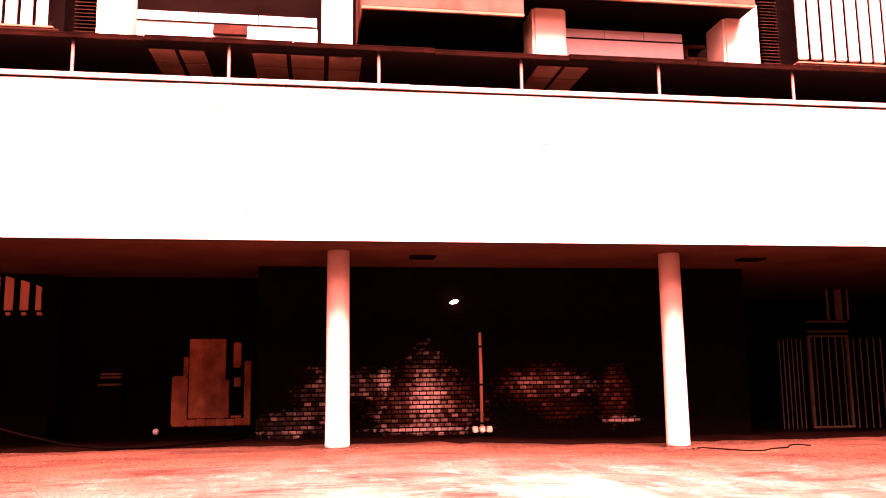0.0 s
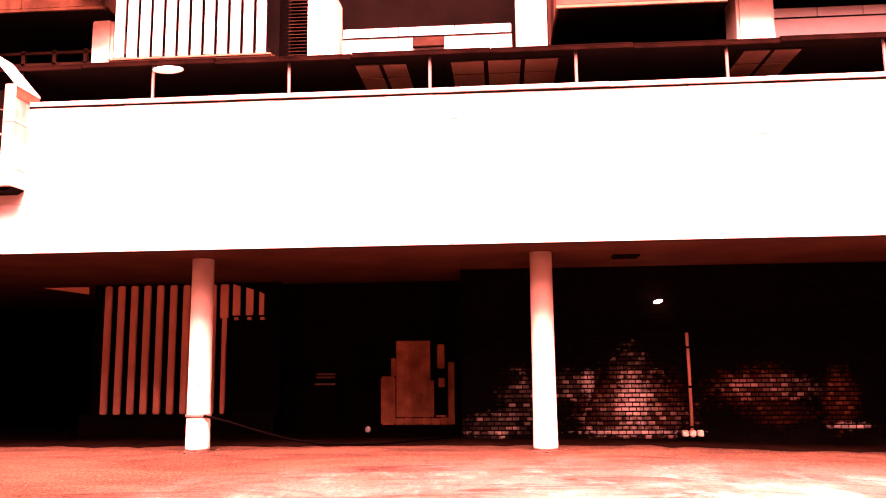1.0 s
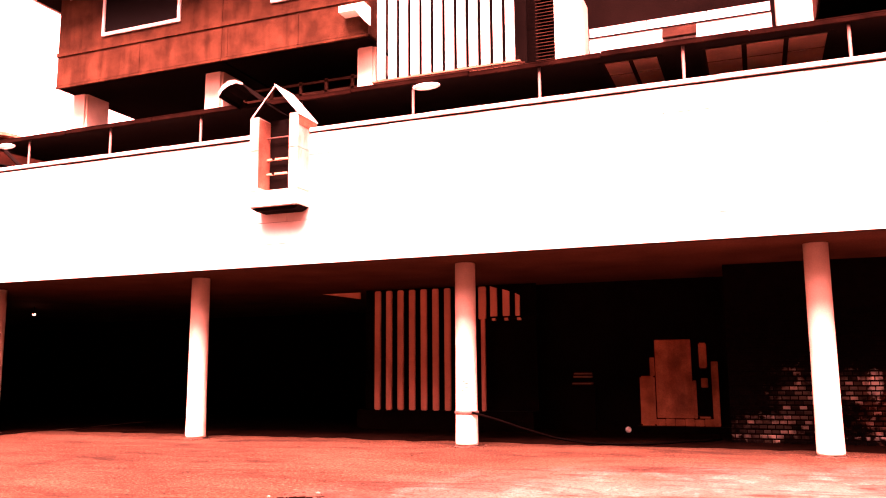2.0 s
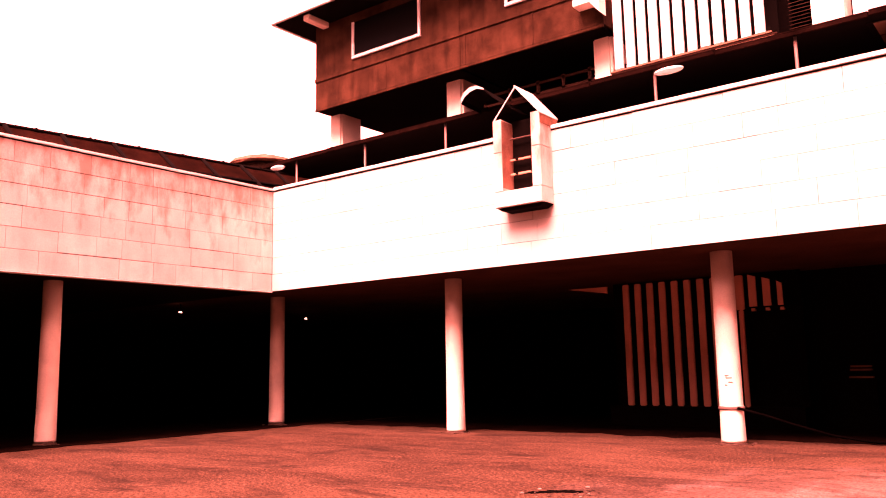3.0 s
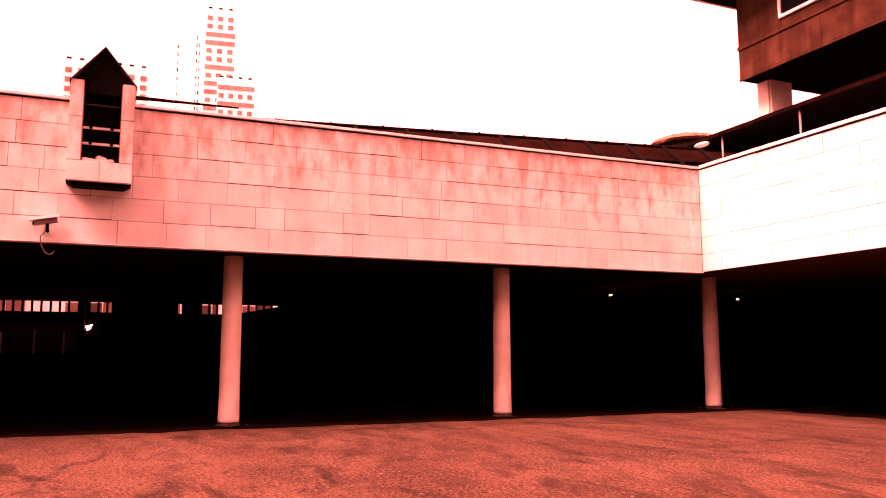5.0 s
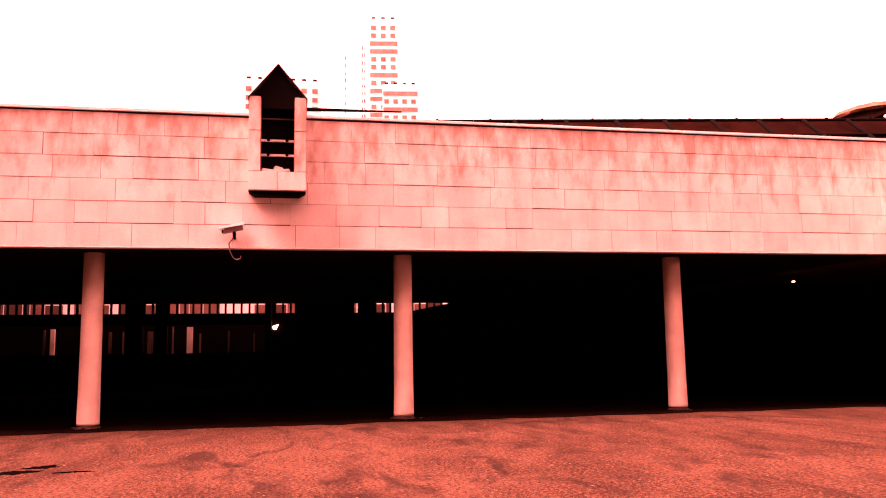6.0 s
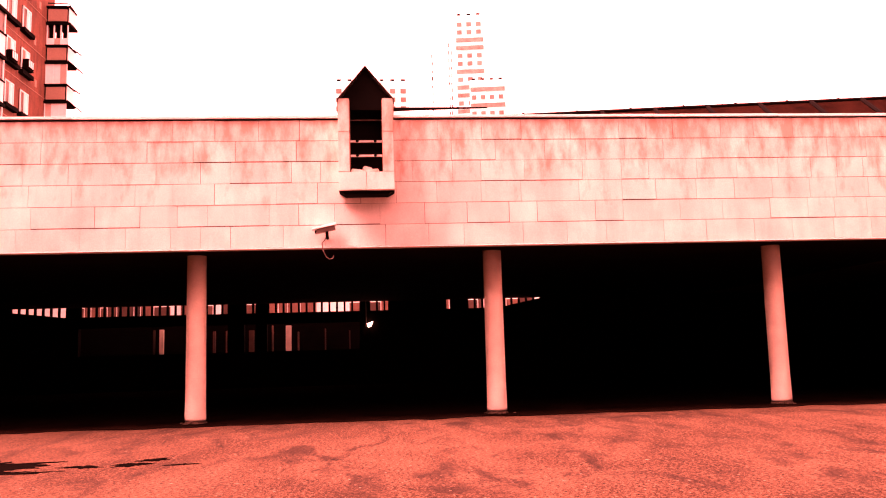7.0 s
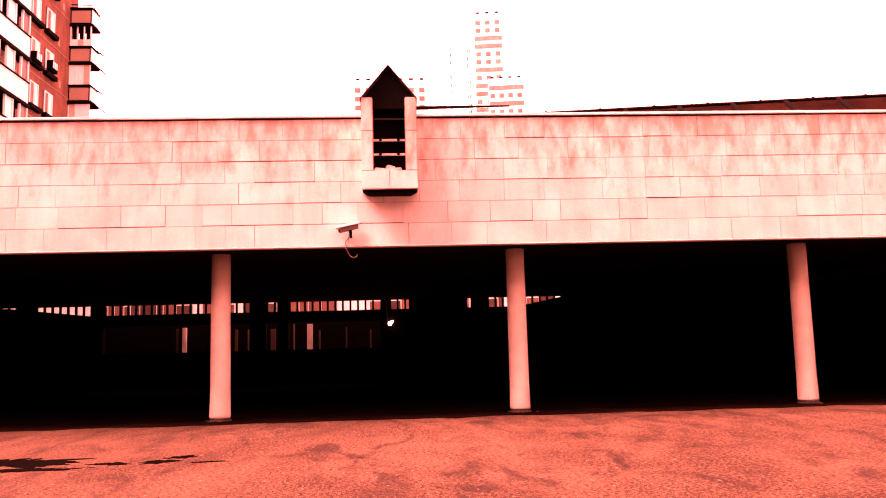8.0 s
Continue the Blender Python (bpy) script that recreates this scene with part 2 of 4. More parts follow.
def ground_material():
    """Worn asphalt: coarse aggregate, scuffs, dark stains, and pale dust widened to brighten the north yard."""
    m = mat("worn_asphalt", (0.028, 0.016, 0.0095), 0.92, 0.4, 3.5, 40, 0.8, spec=0.04)
    n, l = m.node_tree.nodes, m.node_tree.links
    b = n["Principled BSDF"]
    last = b.inputs["Base Color"].links[0].from_socket
    geo = n.new("ShaderNodeNewGeometry")

    def noise_at(scale, detail, stretch=(1, 1, 1), distort=0.0, rough=0.5):
        mp = n.new("ShaderNodeMapping")
        mp.inputs["Scale"].default_value = stretch
        k = n.new("ShaderNodeTexNoise")
        k.inputs["Scale"].default_value, k.inputs["Detail"].default_value = scale, detail
        k.inputs["Distortion"].default_value, k.inputs["Roughness"].default_value = distort, rough
        l.new(geo.outputs["Position"], mp.inputs[0])
        l.new(mp.outputs[0], k.inputs["Vector"])
        return k.outputs[0]

    def ramp(socket, lo, hi, top):
        r = n.new("ShaderNodeMapRange")
        r.inputs[1].default_value, r.inputs[2].default_value = lo, hi
        r.inputs[3].default_value, r.inputs[4].default_value = 0, top
        l.new(socket, r.inputs[0])
        return r.outputs[0]

    def maths(op, x, y):
        k = n.new("ShaderNodeMath")
        k.operation = op
        for i, q in enumerate((x, y)):
            if isinstance(q, (int, float)):
                k.inputs[i].default_value = q
            else:
                l.new(q, k.inputs[i])
        return k.outputs[0]

    # pale dust by the north columns, spread wide to put brightness into the colour
    mp = n.new("ShaderNodeMapping")
    mp.inputs["Scale"].default_value = (1 / 7.5, 1 / 4.6, 0)
    mp.inputs["Location"].default_value = (-2.0 / 7.5, -3.4 / 4.6, 0)
    l.new(geo.outputs["Position"], mp.inputs[0])
    ln = n.new("ShaderNodeVectorMath")
    ln.operation = "LENGTH"
    l.new(mp.outputs[0], ln.inputs[0])
    near = ramp(ln.outputs["Value"], 1.1, 0.3, 1.0)
    dusty = maths("MULTIPLY", near, ramp(noise_at(0.6, 10, (1.3, 0.6, 1), 0.15, 0.55), 0.2, 0.66, 1.0))
    crust = maths("MULTIPLY", near, ramp(noise_at(1.5, 9, (1.2, 0.7, 1), 0.2, 0.62), 0.52, 0.66, 1.0))
    clear = maths("SUBTRACT", 1.0, maths("MULTIPLY", near, 0.7))
    layers = (
        (ramp(noise_at(0.42, 10, (0.6, 1.3, 1), 0.8, 0.62), 0.44, 0.62, 0.75), (0.062, 0.038, 0.023)),
        (maths("MULTIPLY", dusty, 0.9), (0.23, 0.175, 0.15)),
        (maths("MULTIPLY", crust, 0.42), (0.42, 0.38, 0.35)),
        (maths("MULTIPLY", clear, ramp(noise_at(26, 4, rough=0.8), 0.5, 0.58, 0.75)), (0.105, 0.066, 0.042)),
        (maths("MULTIPLY", clear, ramp(noise_at(20, 4, rough=0.8), 0.49, 0.4, 0.9)), (0.006, 0.004, 0.003)),
        (ramp(noise_at(0.8, 12, (0.7, 1.8, 1), 0.9, 0.7), 0.49, 0.64, 0.8), (0.012, 0.008, 0.006)),
        (ramp(noise_at(3.5, 10, (1, 2.2, 1), 0.6, 0.75), 0.6, 0.68, 0.85), (0.006, 0.005, 0.004)),
        (maths("MULTIPLY", clear, ramp(noise_at(11, 3, (1, 1.4, 1)), 0.68, 0.71, 0.4)), (0.25, 0.18, 0.13)),
    )
    for amount, col in layers:
        x = n.new("ShaderNodeMix")
        x.data_type = "RGBA"
        l.new(amount, x.inputs["Factor"])
        l.new(last, x.inputs[6])
        x.inputs[7].default_value = (*col, 1)
        last = x.outputs[2]
    l.new(last, b.inputs["Base Color"])
    return m


ASPHALT = ground_material()
# darker ground copy: shade under the deck is put into the colour
SHADED_FLOOR = mat("shaded_floor", (0.005, 0.0026, 0.0018), 0.9, 0.5, 1.2, 30, 0.3, spec=0.0)
# dark so that the added sky-blocking walls bounce little light
YARD = mat("dark_blocker_render", (0.035, 0.03, 0.028), 0.9, 0.25, 0.8, 20, 0.1, streak=0.2)
PUDDLE = mat("black_wet_patch", (0.002, 0.0015, 0.0012), 0.7, 0.3, 5, 40, 0.1, spec=0.0)


# ---- helpers for building ----
def mesh_of(bm, name):
    me = bpy.data.meshes.new(name)
    bmesh.ops.recalc_face_normals(bm, faces=bm.faces)
    bm.to_mesh(me)
    bm.free()
    return me


def thing(name, at=(0, 0, 0), label="", category="", group="", kind=""):
    ob = new(name)
    ob.empty_display_size = 0.1
    ob.location = at
    return tagged(ob, label, category, group, kind)


def part(name, bm, material, parent, label="", smooth=False):
    """One mesh under a thing or a part; its vertices are in world metres."""
    me = bm if isinstance(bm, bpy.types.Mesh) else mesh_of(bm, name)
    if not me.materials:
        me.materials.append(material)
    if smooth:
        me.shade_smooth()
    ob = new(name, me)
    ob.parent = parent
    if parent.parent is None and parent.type == "EMPTY":
        ob.location = -parent.location
    return tagged(ob, label)


def solid(name, bm, material, label, category="", kind="structure", group="", smooth=False):
    me = mesh_of(bm, name)
    me.materials.append(material)
    if smooth:
        me.shade_smooth()
    return tagged(new(name, me), label, category, group, kind)


def box(x0, x1, y0, y1, z0, z1, bevel=0.0, bm=None):
    own = bm is None
    bm = bm or bmesh.new()
    r = bmesh.ops.create_cube(bm, size=1, matrix=Matrix.Translation(((x0 + x1) / 2, (y0 + y1) / 2, (z0 + z1) / 2)) @ Matrix.Diagonal((x1 - x0, y1 - y0, z1 - z0, 1)))
    if bevel and own:
        bmesh.ops.bevel(bm, geom=bm.edges[:], offset=bevel, segments=2, affect="EDGES")
    return bm


def prism(points, axis, a, b):
    """A flat outline drawn out along an axis from a to b. The outline's pairs are the other two axes in order."""
    bm = bmesh.new()
    order = {"x": lambda p, q: (q, p[0], p[1]), "y": lambda p, q: (p[0], q, p[1]), "z": lambda p, q: (p[0], p[1], q)}[axis]
    lo = [bm.verts.new(order(p, a)) for p in points]
    hi = [bm.verts.new(order(p, b)) for p in points]
    bm.faces.new(lo)
    bm.faces.new(hi[::-1])
    for i in range(len(points)):
        j = (i + 1) % len(points)
        bm.faces.new((lo[i], hi[i], hi[j], lo[j]))
    return bm


def tube(path, radius, sides=8, bm=None):
    """A round bar along points."""
    bm = bm or bmesh.new()
    rings = []
    path = [Vector(p) for p in path]
    for i, p in enumerate(path):
        way = (path[min(i + 1, len(path) - 1)] - path[max(i - 1, 0)]).normalized()
        side = way.cross(Vector((0, 0, 1)) if abs(way.z) < 0.9 else Vector((1, 0, 0))).normalized()
        up = side.cross(way)
        rings.append([bm.verts.new(p + radius * (math.cos(a) * side + math.sin(a) * up)) for a in (2 * math.pi * k / sides for k in range(sides))])
    for r, s in zip(rings, rings[1:]):
        for k in range(sides):
            bm.faces.new((r[k], r[(k + 1) % sides], s[(k + 1) % sides], s[k]))
    bm.faces.new(rings[0][::-1])
    bm.faces.new(rings[-1])
    return bm


def lathe(profile, x, y, sides=32, rough=0.0, seed=0):
    """A turned form from radius and height pairs."""
    bm = bmesh.new()
    rnd = random.Random(seed)
    rings = []
    for r, z in profile:
        rings.append([bm.verts.new((x + (r + rnd.uniform(-rough, rough)) * math.cos(2 * math.pi * k / sides), y + (r + rnd.uniform(-rough, rough)) * math.sin(2 * math.pi * k / sides), z + rnd.uniform(-rough, rough))) for k in range(sides)])
    for a, b in zip(rings, rings[1:]):
        for k in range(sides):
            bm.faces.new((a[k], a[(k + 1) % sides], b[(k + 1) % sides], b[k]))
    bm.faces.new(rings[0][::-1])
    bm.faces.new(rings[-1])
    return bm


# ---- the large structure ----
FACE_Y, FACE_X = 7.74, -16.46          # faces of the two parapets
LOW, HIGH = 3.31, 5.80                 # their lower and upper edges
DECK = 4.65



def fall(x):
    """The yard falls gently to the east."""
    u = min(1.0, max(0.0, (x - 0.6) / 5.4))
    return -0.13 * u * u * (3 - 2 * u)


def floor_sheet(front, back, lift):
    """A floor between a front and a back line of x, y pairs, laid on the fall of the yard."""
    bm = bmesh.new()
    rows = [[bm.verts.new((x, y, fall(x) + lift)) for x, y in line] for line in (front, back)]
    for i in range(len(front) - 1):
        bm.faces.new((rows[0][i], rows[0][i + 1], rows[1][i + 1], rows[1][i]))
    return bm


GROUND_X = [-400.0, -60.0, 0.6] + [0.6 + 0.27 * k for k in range(1, 21)] + [60.0, 400.0]
solid("ground", floor_sheet([(x, -400) for x in GROUND_X], [(x, 400) for x in GROUND_X], 0.0), ASPHALT, "worn asphalt yard with stains, pale dust and a brightened north part", "ground")
wall_north = solid("wall_north", box(FACE_X - 0.2, 18, FACE_Y + 0.015, FACE_Y + 0.2, LOW, HIGH - 0.03), MORTAR, "long pale stone-clad parapet over an open undercroft", "wall")
wall_west = solid("wall_west", box(FACE_X - 0.2, FACE_X - 0.015, -26, FACE_Y + 0.015, LOW, HIGH - 0.03), MORTAR, "stained stone-clad parapet over an open undercroft", "wall")
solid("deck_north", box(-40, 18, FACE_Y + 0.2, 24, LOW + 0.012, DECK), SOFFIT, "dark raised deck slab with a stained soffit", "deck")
solid("deck_west", box(-34, FACE_X - 0.2, -26, FACE_Y + 0.2, LOW + 0.012, DECK), SOFFIT_SHADED, "dark raised deck slab with its soffit's shade in the colour", "deck")


def coping(name, runs, along_x):
    owner = thing(name, (0, 0, HIGH), "thin pale metal coping along the parapet top", "coping", kind="structure")
    for a, b in runs:
        n = max(1, round((b - a) / 2.4))
        for i in range(n):
            s, e = a + (b - a) * i / n, a + (b - a) * (i + 1) / n - 0.006
            dz = random.uniform(-0.006, 0.006)
            if along_x:
                bm = box(s, e, FACE_Y - 0.035, FACE_Y + 0.235, HIGH + dz, HIGH + 0.075 + dz, 0.008)
            else:
                bm = box(FACE_X - 0.235, FACE_X + 0.035, s, e, HIGH + dz, HIGH + 0.055 + dz, 0.008)
            part("coping_length", bm, METAL_PALE, owner)
    return owner


BOX_A, BOX_B, BOX_W, BOX_D = -9.05, -5.54, 1.04, 0.42
solid("drip_edge_west", box(FACE_X - 0.2, FACE_X + 0.012, -26, FACE_Y + 0.015, LOW - 0.03, LOW - 0.004, 0.004), METAL_PALE, "pale drip edge under the parapet", "trim")
# black strips drawn as the shadow line below both copings
solid("coping_flashing_north", box(FACE_X + 0.01, 18, FACE_Y - 0.012, FACE_Y + 0.05, HIGH - 0.027, HIGH - 0.007), STEEL_DARK, "thin black strip for the shadow line under the coping", "trim")
solid("coping_flashing_west", box(FACE_X - 0.05, FACE_X + 0.012, -26, FACE_Y - 0.02, HIGH - 0.027, HIGH - 0.007), STEEL_DARK, "thin black strip for the shadow line under the coping", "trim")
coping("coping_north", ((FACE_X + 0.04, BOX_A - BOX_W / 2), (BOX_A + BOX_W / 2, 18)), True)
coping("coping_west", ((-26, BOX_B - BOX_W / 2), (BOX_B + BOX_W / 2, FACE_Y + 0.2)), False)

# added closing walls keep the undercroft dark; its shade is in their colour
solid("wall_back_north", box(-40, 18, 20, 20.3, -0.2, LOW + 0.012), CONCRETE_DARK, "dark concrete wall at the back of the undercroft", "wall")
solid("wall_back_east", box(17.7, 18, FACE_Y + 0.2, 20, -0.2, LOW + 0.012), CONCRETE_DARK, "added unseen concrete wall keeping the undercroft dark", "wall")
solid("wall_back_south", box(-34, FACE_X - 0.2, -26, -25.7, 0, LOW + 0.012), CONCRETE_DARK, "added unseen concrete wall keeping the undercroft dark", "wall")


# undercroft floor with the deck's shade in its colour, and added unseen yard walls
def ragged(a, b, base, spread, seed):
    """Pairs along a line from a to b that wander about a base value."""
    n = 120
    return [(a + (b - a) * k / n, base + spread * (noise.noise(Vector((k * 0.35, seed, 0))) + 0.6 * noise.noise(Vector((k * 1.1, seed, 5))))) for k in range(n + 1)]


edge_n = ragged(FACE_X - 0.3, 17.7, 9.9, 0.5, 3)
solid("undercroft_floor_north", floor_sheet(edge_n, [(x, 20) for x, y in edge_n], 0.006), SHADED_FLOOR, "floor under the deck with its shade in the colour", "floor")
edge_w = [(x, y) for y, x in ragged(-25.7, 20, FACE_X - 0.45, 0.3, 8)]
solid("undercroft_floor_west", prism(edge_w + [(-34, 20), (-34, -25.7)], "z", -0.3, 0.01), SHADED_FLOOR, "floor under the deck with its shade in the colour", "floor")
# unseen walls added to block low sky and deepen the undercroft's shade
solid("wall_yard_east", box(18, 18.4, -26, 9, -0.3, 24), YARD, "added unseen wall that blocks low sky light", "wall")
solid("wall_yard_south", box(-34, 18.4, -26.4, -26, 0, 17), YARD, "added unseen wall that blocks low sky light", "wall")


# ---- columns ----
def column(x, y, seed, base=0.0):
    g = fall(x)
    c = thing("column", (x, y, g), "round white plastered concrete column with a crumbled foot", "column", "columns of the undercroft")
    part("shaft", lathe(((0.2, g + base + 0.04), (0.205, g + base + 0.08), (0.197, 0.6), (0.192, 1.8), (0.188, LOW + 0.012)), x, y), PLASTER, c, smooth=True)
    part("foot", lathe(((0.225, g), (0.215, g + 0.02), (0.185, g + base + 0.04), (0.17, g + base + 0.06)), x, y, 28, 0.014, seed), CRUMBLE, c, "crumbled dark plaster foot")
    rnd = random.Random(seed)
    for k in range(5):
        a, r = rnd.uniform(0, 6.28), rnd.uniform(0.24, 0.36)
        bm = bmesh.new()
        bmesh.ops.create_icosphere(bm, subdivisions=1, radius=rnd.uniform(0.02, 0.05), matrix=Matrix.Translation((x + r * math.cos(a), y + r * math.sin(a), g + 0.012)) @ Matrix.Diagonal((1, 1, 0.5, 1)))
        part("rubble_chip", bm, CRUMBLE, c)
    return c


def scribble(x, y, towards):
    """Small dark bars of unreadable writing on a column."""
    m = thing("column_marking", (x, y, 0), "small unreadable dark marking on a white column", "marking")
    for k, (u, z, w) in enumerate(((-0.03, 1.16, 0.1), (0.0, 1.12, 0.16), (0.02, 1.05, 0.12), (-0.05, 1.0, 0.07))):
        bm = box(u - w * 0.32, u + w * 0.32, -0.199, -0.188, z, z + 0.011)
        bmesh.ops.transform(bm, matrix=pose(x, y, 0, 0, 0, towards), verts=bm.verts)
        part("bar", bm, RUBBER, m)


COL_Y, COL_X = 9.0, -17.715
scribble(-5.93, COL_Y, 14)
for i, x in enumerate((5.97, 0.0, -5.93, -11.87)):
    column(x, COL_Y, i)
column(COL_X, COL_Y, 5, 0.04)
for i, y in enumerate((3.0, -3.0, -9.0)):
    column(COL_X, y, 7 + i, 0.03)


# ---- gabled niches on the parapets ----
def niche(torn):
    """Built facing -y, with the wall's face at y = 0."""
    n = thing("gabled_niche", (0, 0, 0), "pale stone niche with a gabled tin hood and rungs" if not torn else "pale stone niche with a torn, curled tin hood", "niche", "gabled niches")
    low = 0.0 if torn else 0.05
    w, d, iw = BOX_W / 2, BOX_D, 0.33 if torn else 0.31
    for s in (-1, 1):
        for z0, z1 in ((4.66, 5.42), (5.425, 6.07)):
            part("pier", box(min(s * w, s * iw), max(s * w, s * iw), -d, 0.0, z0, z1, 0.008), STONE, n)
    for s in (-1, 1):
        part("sill_block", box(min(0.002 * s, s * w), max(0.002 * s, s * w), -d, 0.0, 4.36 - low, 4.655, 0.008), STONE, n)
    # underside and back plate are black in place of the niche's shade
    part("underside", prism(((-w, 4.36 - low), (w, 4.36 - low), (w - 0.12, 4.29 - low), (-w + 0.12, 4.29 - low)), "y", -d * 0.8, 0.0), DARK, n, "chamfered underside coloured as dark as its shade")
    part("back_plate", box(-iw, iw, -0.03, 0.0, 4.66, 6.1), DARK, n, "black plate for the shade in the recess")
    if not torn:
        for k, (x, w2, h2, turn) in enumerate(((-0.17, 0.24, 0.06, 6), (0.1, 0.26, 0.05, -5), (0.0, 0.16, 0.09, 12))):
            bm = box(-w2 / 2, w2 / 2, -0.09, 0.09, 0, h2, 0.012)
            bmesh.ops.transform(bm, matrix=pose(x, -0.28 + 0.05 * k, 4.66 + 0.02 * k, 4, turn, turn), verts=bm.verts)
            part("loose_stone", bm, STONE, n, "broken stone piece")
    part("inner_sill", prism(((-d + 0.02, 4.657), (-0.03, 4.657), (-0.03, 4.72)), "x", -iw + 0.01, iw - 0.01), STONE, n)
    for z in (5.01, 5.29, 5.72):
        bar = part("rung", box(-iw, iw, -0.14, -0.1, z, z + (0.04 if z < 5.5 else 0.02), 0.006), (FIN_DIM if torn else FIN_WHITE) if z < 5.5 else STEEL, n, "pale rung" if z < 5.5 else "thin dark rung")
        if z < 5.5:
            for s in (-0.17, 0.17):
                b = bmesh.new()
                bmesh.ops.create_uvsphere(b, u_segments=8, v_segments=6, radius=0.03, matrix=Matrix.Translation((s, -0.15, z + 0.025)))
                part("bolt", b, STEEL_DARK, bar)
    ov, t = 0.02, 0.018
    zt, ze = 6.67 + low * 0.8, 6.05
    part("hood_sheet", prism(((0, zt), (w + ov, ze), (w + ov, ze - t * 1.6), (0, zt - t * 1.6)), "y", -d - 0.02, 0.24), METAL_PALE if torn else ROOFING, n, "bent pale tin sheet")
    # plates added to darken the inner faces as shade would
    for s in (-1, 1):
        part("reveal_lining", box(min(s * iw, s * (iw - 0.008)), max(s * iw, s * (iw - 0.008)), -d + 0.012, -0.031, 4.73, 6.04), REVEAL_SHADE, n, "stained inner face with its shade put into the colour")
    for side in ((1,) if torn else (-1, 1)):
        part("hood_cheek", box(min(side * (w - 0.01), side * (w + 0.012)), max(side * (w - 0.01), side * (w + 0.012)), -d * 0.97, 0.24, 5.84, 6.055, 0.004), CHEEK, n, "rusty side sheet")
    if not torn:
        part("hood_sheet", prism(((0, zt), (-w - ov, ze), (-w - ov, ze - t * 1.6), (0, zt - t * 1.6)), "y", -d - 0.02, 0.24), ROOFING, n, "bent dark tin sheet")
        # plate added to fill the open gable with the colour of its shade
        part("gable_board", prism(((-iw, 5.86), (iw, 5.86), (iw, 6.04), (w - 0.03, 6.04), (0, zt - 0.04), (-w + 0.03, 6.04), (-iw, 6.04)), "y", -d + 0.06, -d + 0.09), DARK, n, "black plate for the shade in the open gable")
    else:
        part("gable_rib", tube(((-w + 0.03, -d + 0.02, 6.08), (0, -d + 0.02, 6.64)), 0.013), METAL_PALE, n)
        pts = [(-0.12, 6.33), (-0.32, 6.42), (-0.52, 6.58), (-0.72, 6.78), (-0.9, 6.87), (-1.06, 6.87), (-1.2, 6.79), (-1.28, 6.68), (-1.27, 6.58)]
        def strip(y0, y1, fall):
            """A bent sheet from y0 to y1 that follows the curl, its far side lower by fall."""
            bm = bmesh.new()
            rows = [[bm.verts.new((x, y, z - f)) for x, z in pts] for y, f in ((y0, 0.0), (y1, fall))]
            for i in range(len(pts) - 1):
                bm.faces.new((rows[0][i], rows[0][i + 1], rows[1][i + 1], rows[1][i]))
            bmesh.ops.recalc_face_normals(bm, faces=bm.faces)
            bmesh.ops.solidify(bm, geom=bm.faces[:], thickness=0.018)
            return bm

        # the sheet is black to carry the shade of its underside
        torn_sheet = part("torn_sheet", strip(-d + 0.02, 0.3, 0.04), STEEL_DARK, n, "torn roofing sheet curled upward, its underside shade in the colour")
        # pale strip along the curl, drawn where its crest catches the sun
        lip = bmesh.new()
        top = [lip.verts.new((x, -d + 0.012, z + 0.012)) for x, z in pts[3:]]
        foot = [lip.verts.new((x + 0.015, -d + 0.008, z + 0.012 - 0.1 * min(1.0, 0.35 + i / 3))) for i, (x, z) in enumerate(pts[3:])]
        for i in range(len(top) - 1):
            lip.faces.new((top[i], top[i + 1], foot[i + 1], foot[i]))
        bmesh.ops.solidify(lip, geom=lip.faces[:], thickness=0.012)
        part("lip", lip, METAL_PALE, torn_sheet, "pale strip added for the sunlit crest")
    return n


na = niche(True)
na.matrix_basis = pose(BOX_A, FACE_Y - 0.002, 0)
nb = niche(False)
nb.matrix_basis = pose(FACE_X + 0.002, BOX_B, 0, 0, 0, 90)

# ---- walkway canopy over the north deck ----
canopy = thing("walkway_canopy", (-7, 9, DECK), "long dark canopy over the deck walkway with a rusty edge", "canopy")
# shade beneath the canopy comes from this slab's black
part("roof_slab", box(-17.2, 18, 8.06, 14, 6.57, 6.64), DARK, canopy, "underside slab coloured as black as its shade")
for i in range(15):
    x0 = -17.2 + i * 35.2 / 15
    dz = random.uniform(-0.022, 0.014)
    part("edge_board", box(x0, x0 + 35.2 / 15 - 0.01, 8.0, 8.06, 6.55 + dz, 6.62 + dz, 0.006), EDGE, canopy, "rusty edge board")
    part("roof_sheet", prism(((8.03, 6.655 + dz), (14, 6.72), (14, 6.70), (8.03, 6.635 + dz)), "x", x0, x0 + 35.2 / 15 - 0.01), EDGE, canopy)
for i, x in enumerate((-16.0, -13.67, -11.31, -8.95, -6.58, -4.2, -1.8, 0.63, 3.07, 5.55, 8.1, 10.5, 12.9)):
    p = thing("canopy_post", (x, 8.1, DECK), "slim pale steel post holding the walkway canopy", "post", "canopy posts")
    part("shaft", tube(((x, 8.1, DECK), (x, 8.1, 6.57)), 0.026, 12), STEEL, p, smooth=True)
    part("base_plate", box(x - 0.09, x + 0.09, 8.01, 8.19, DECK, DECK + 0.015), STEEL, p)
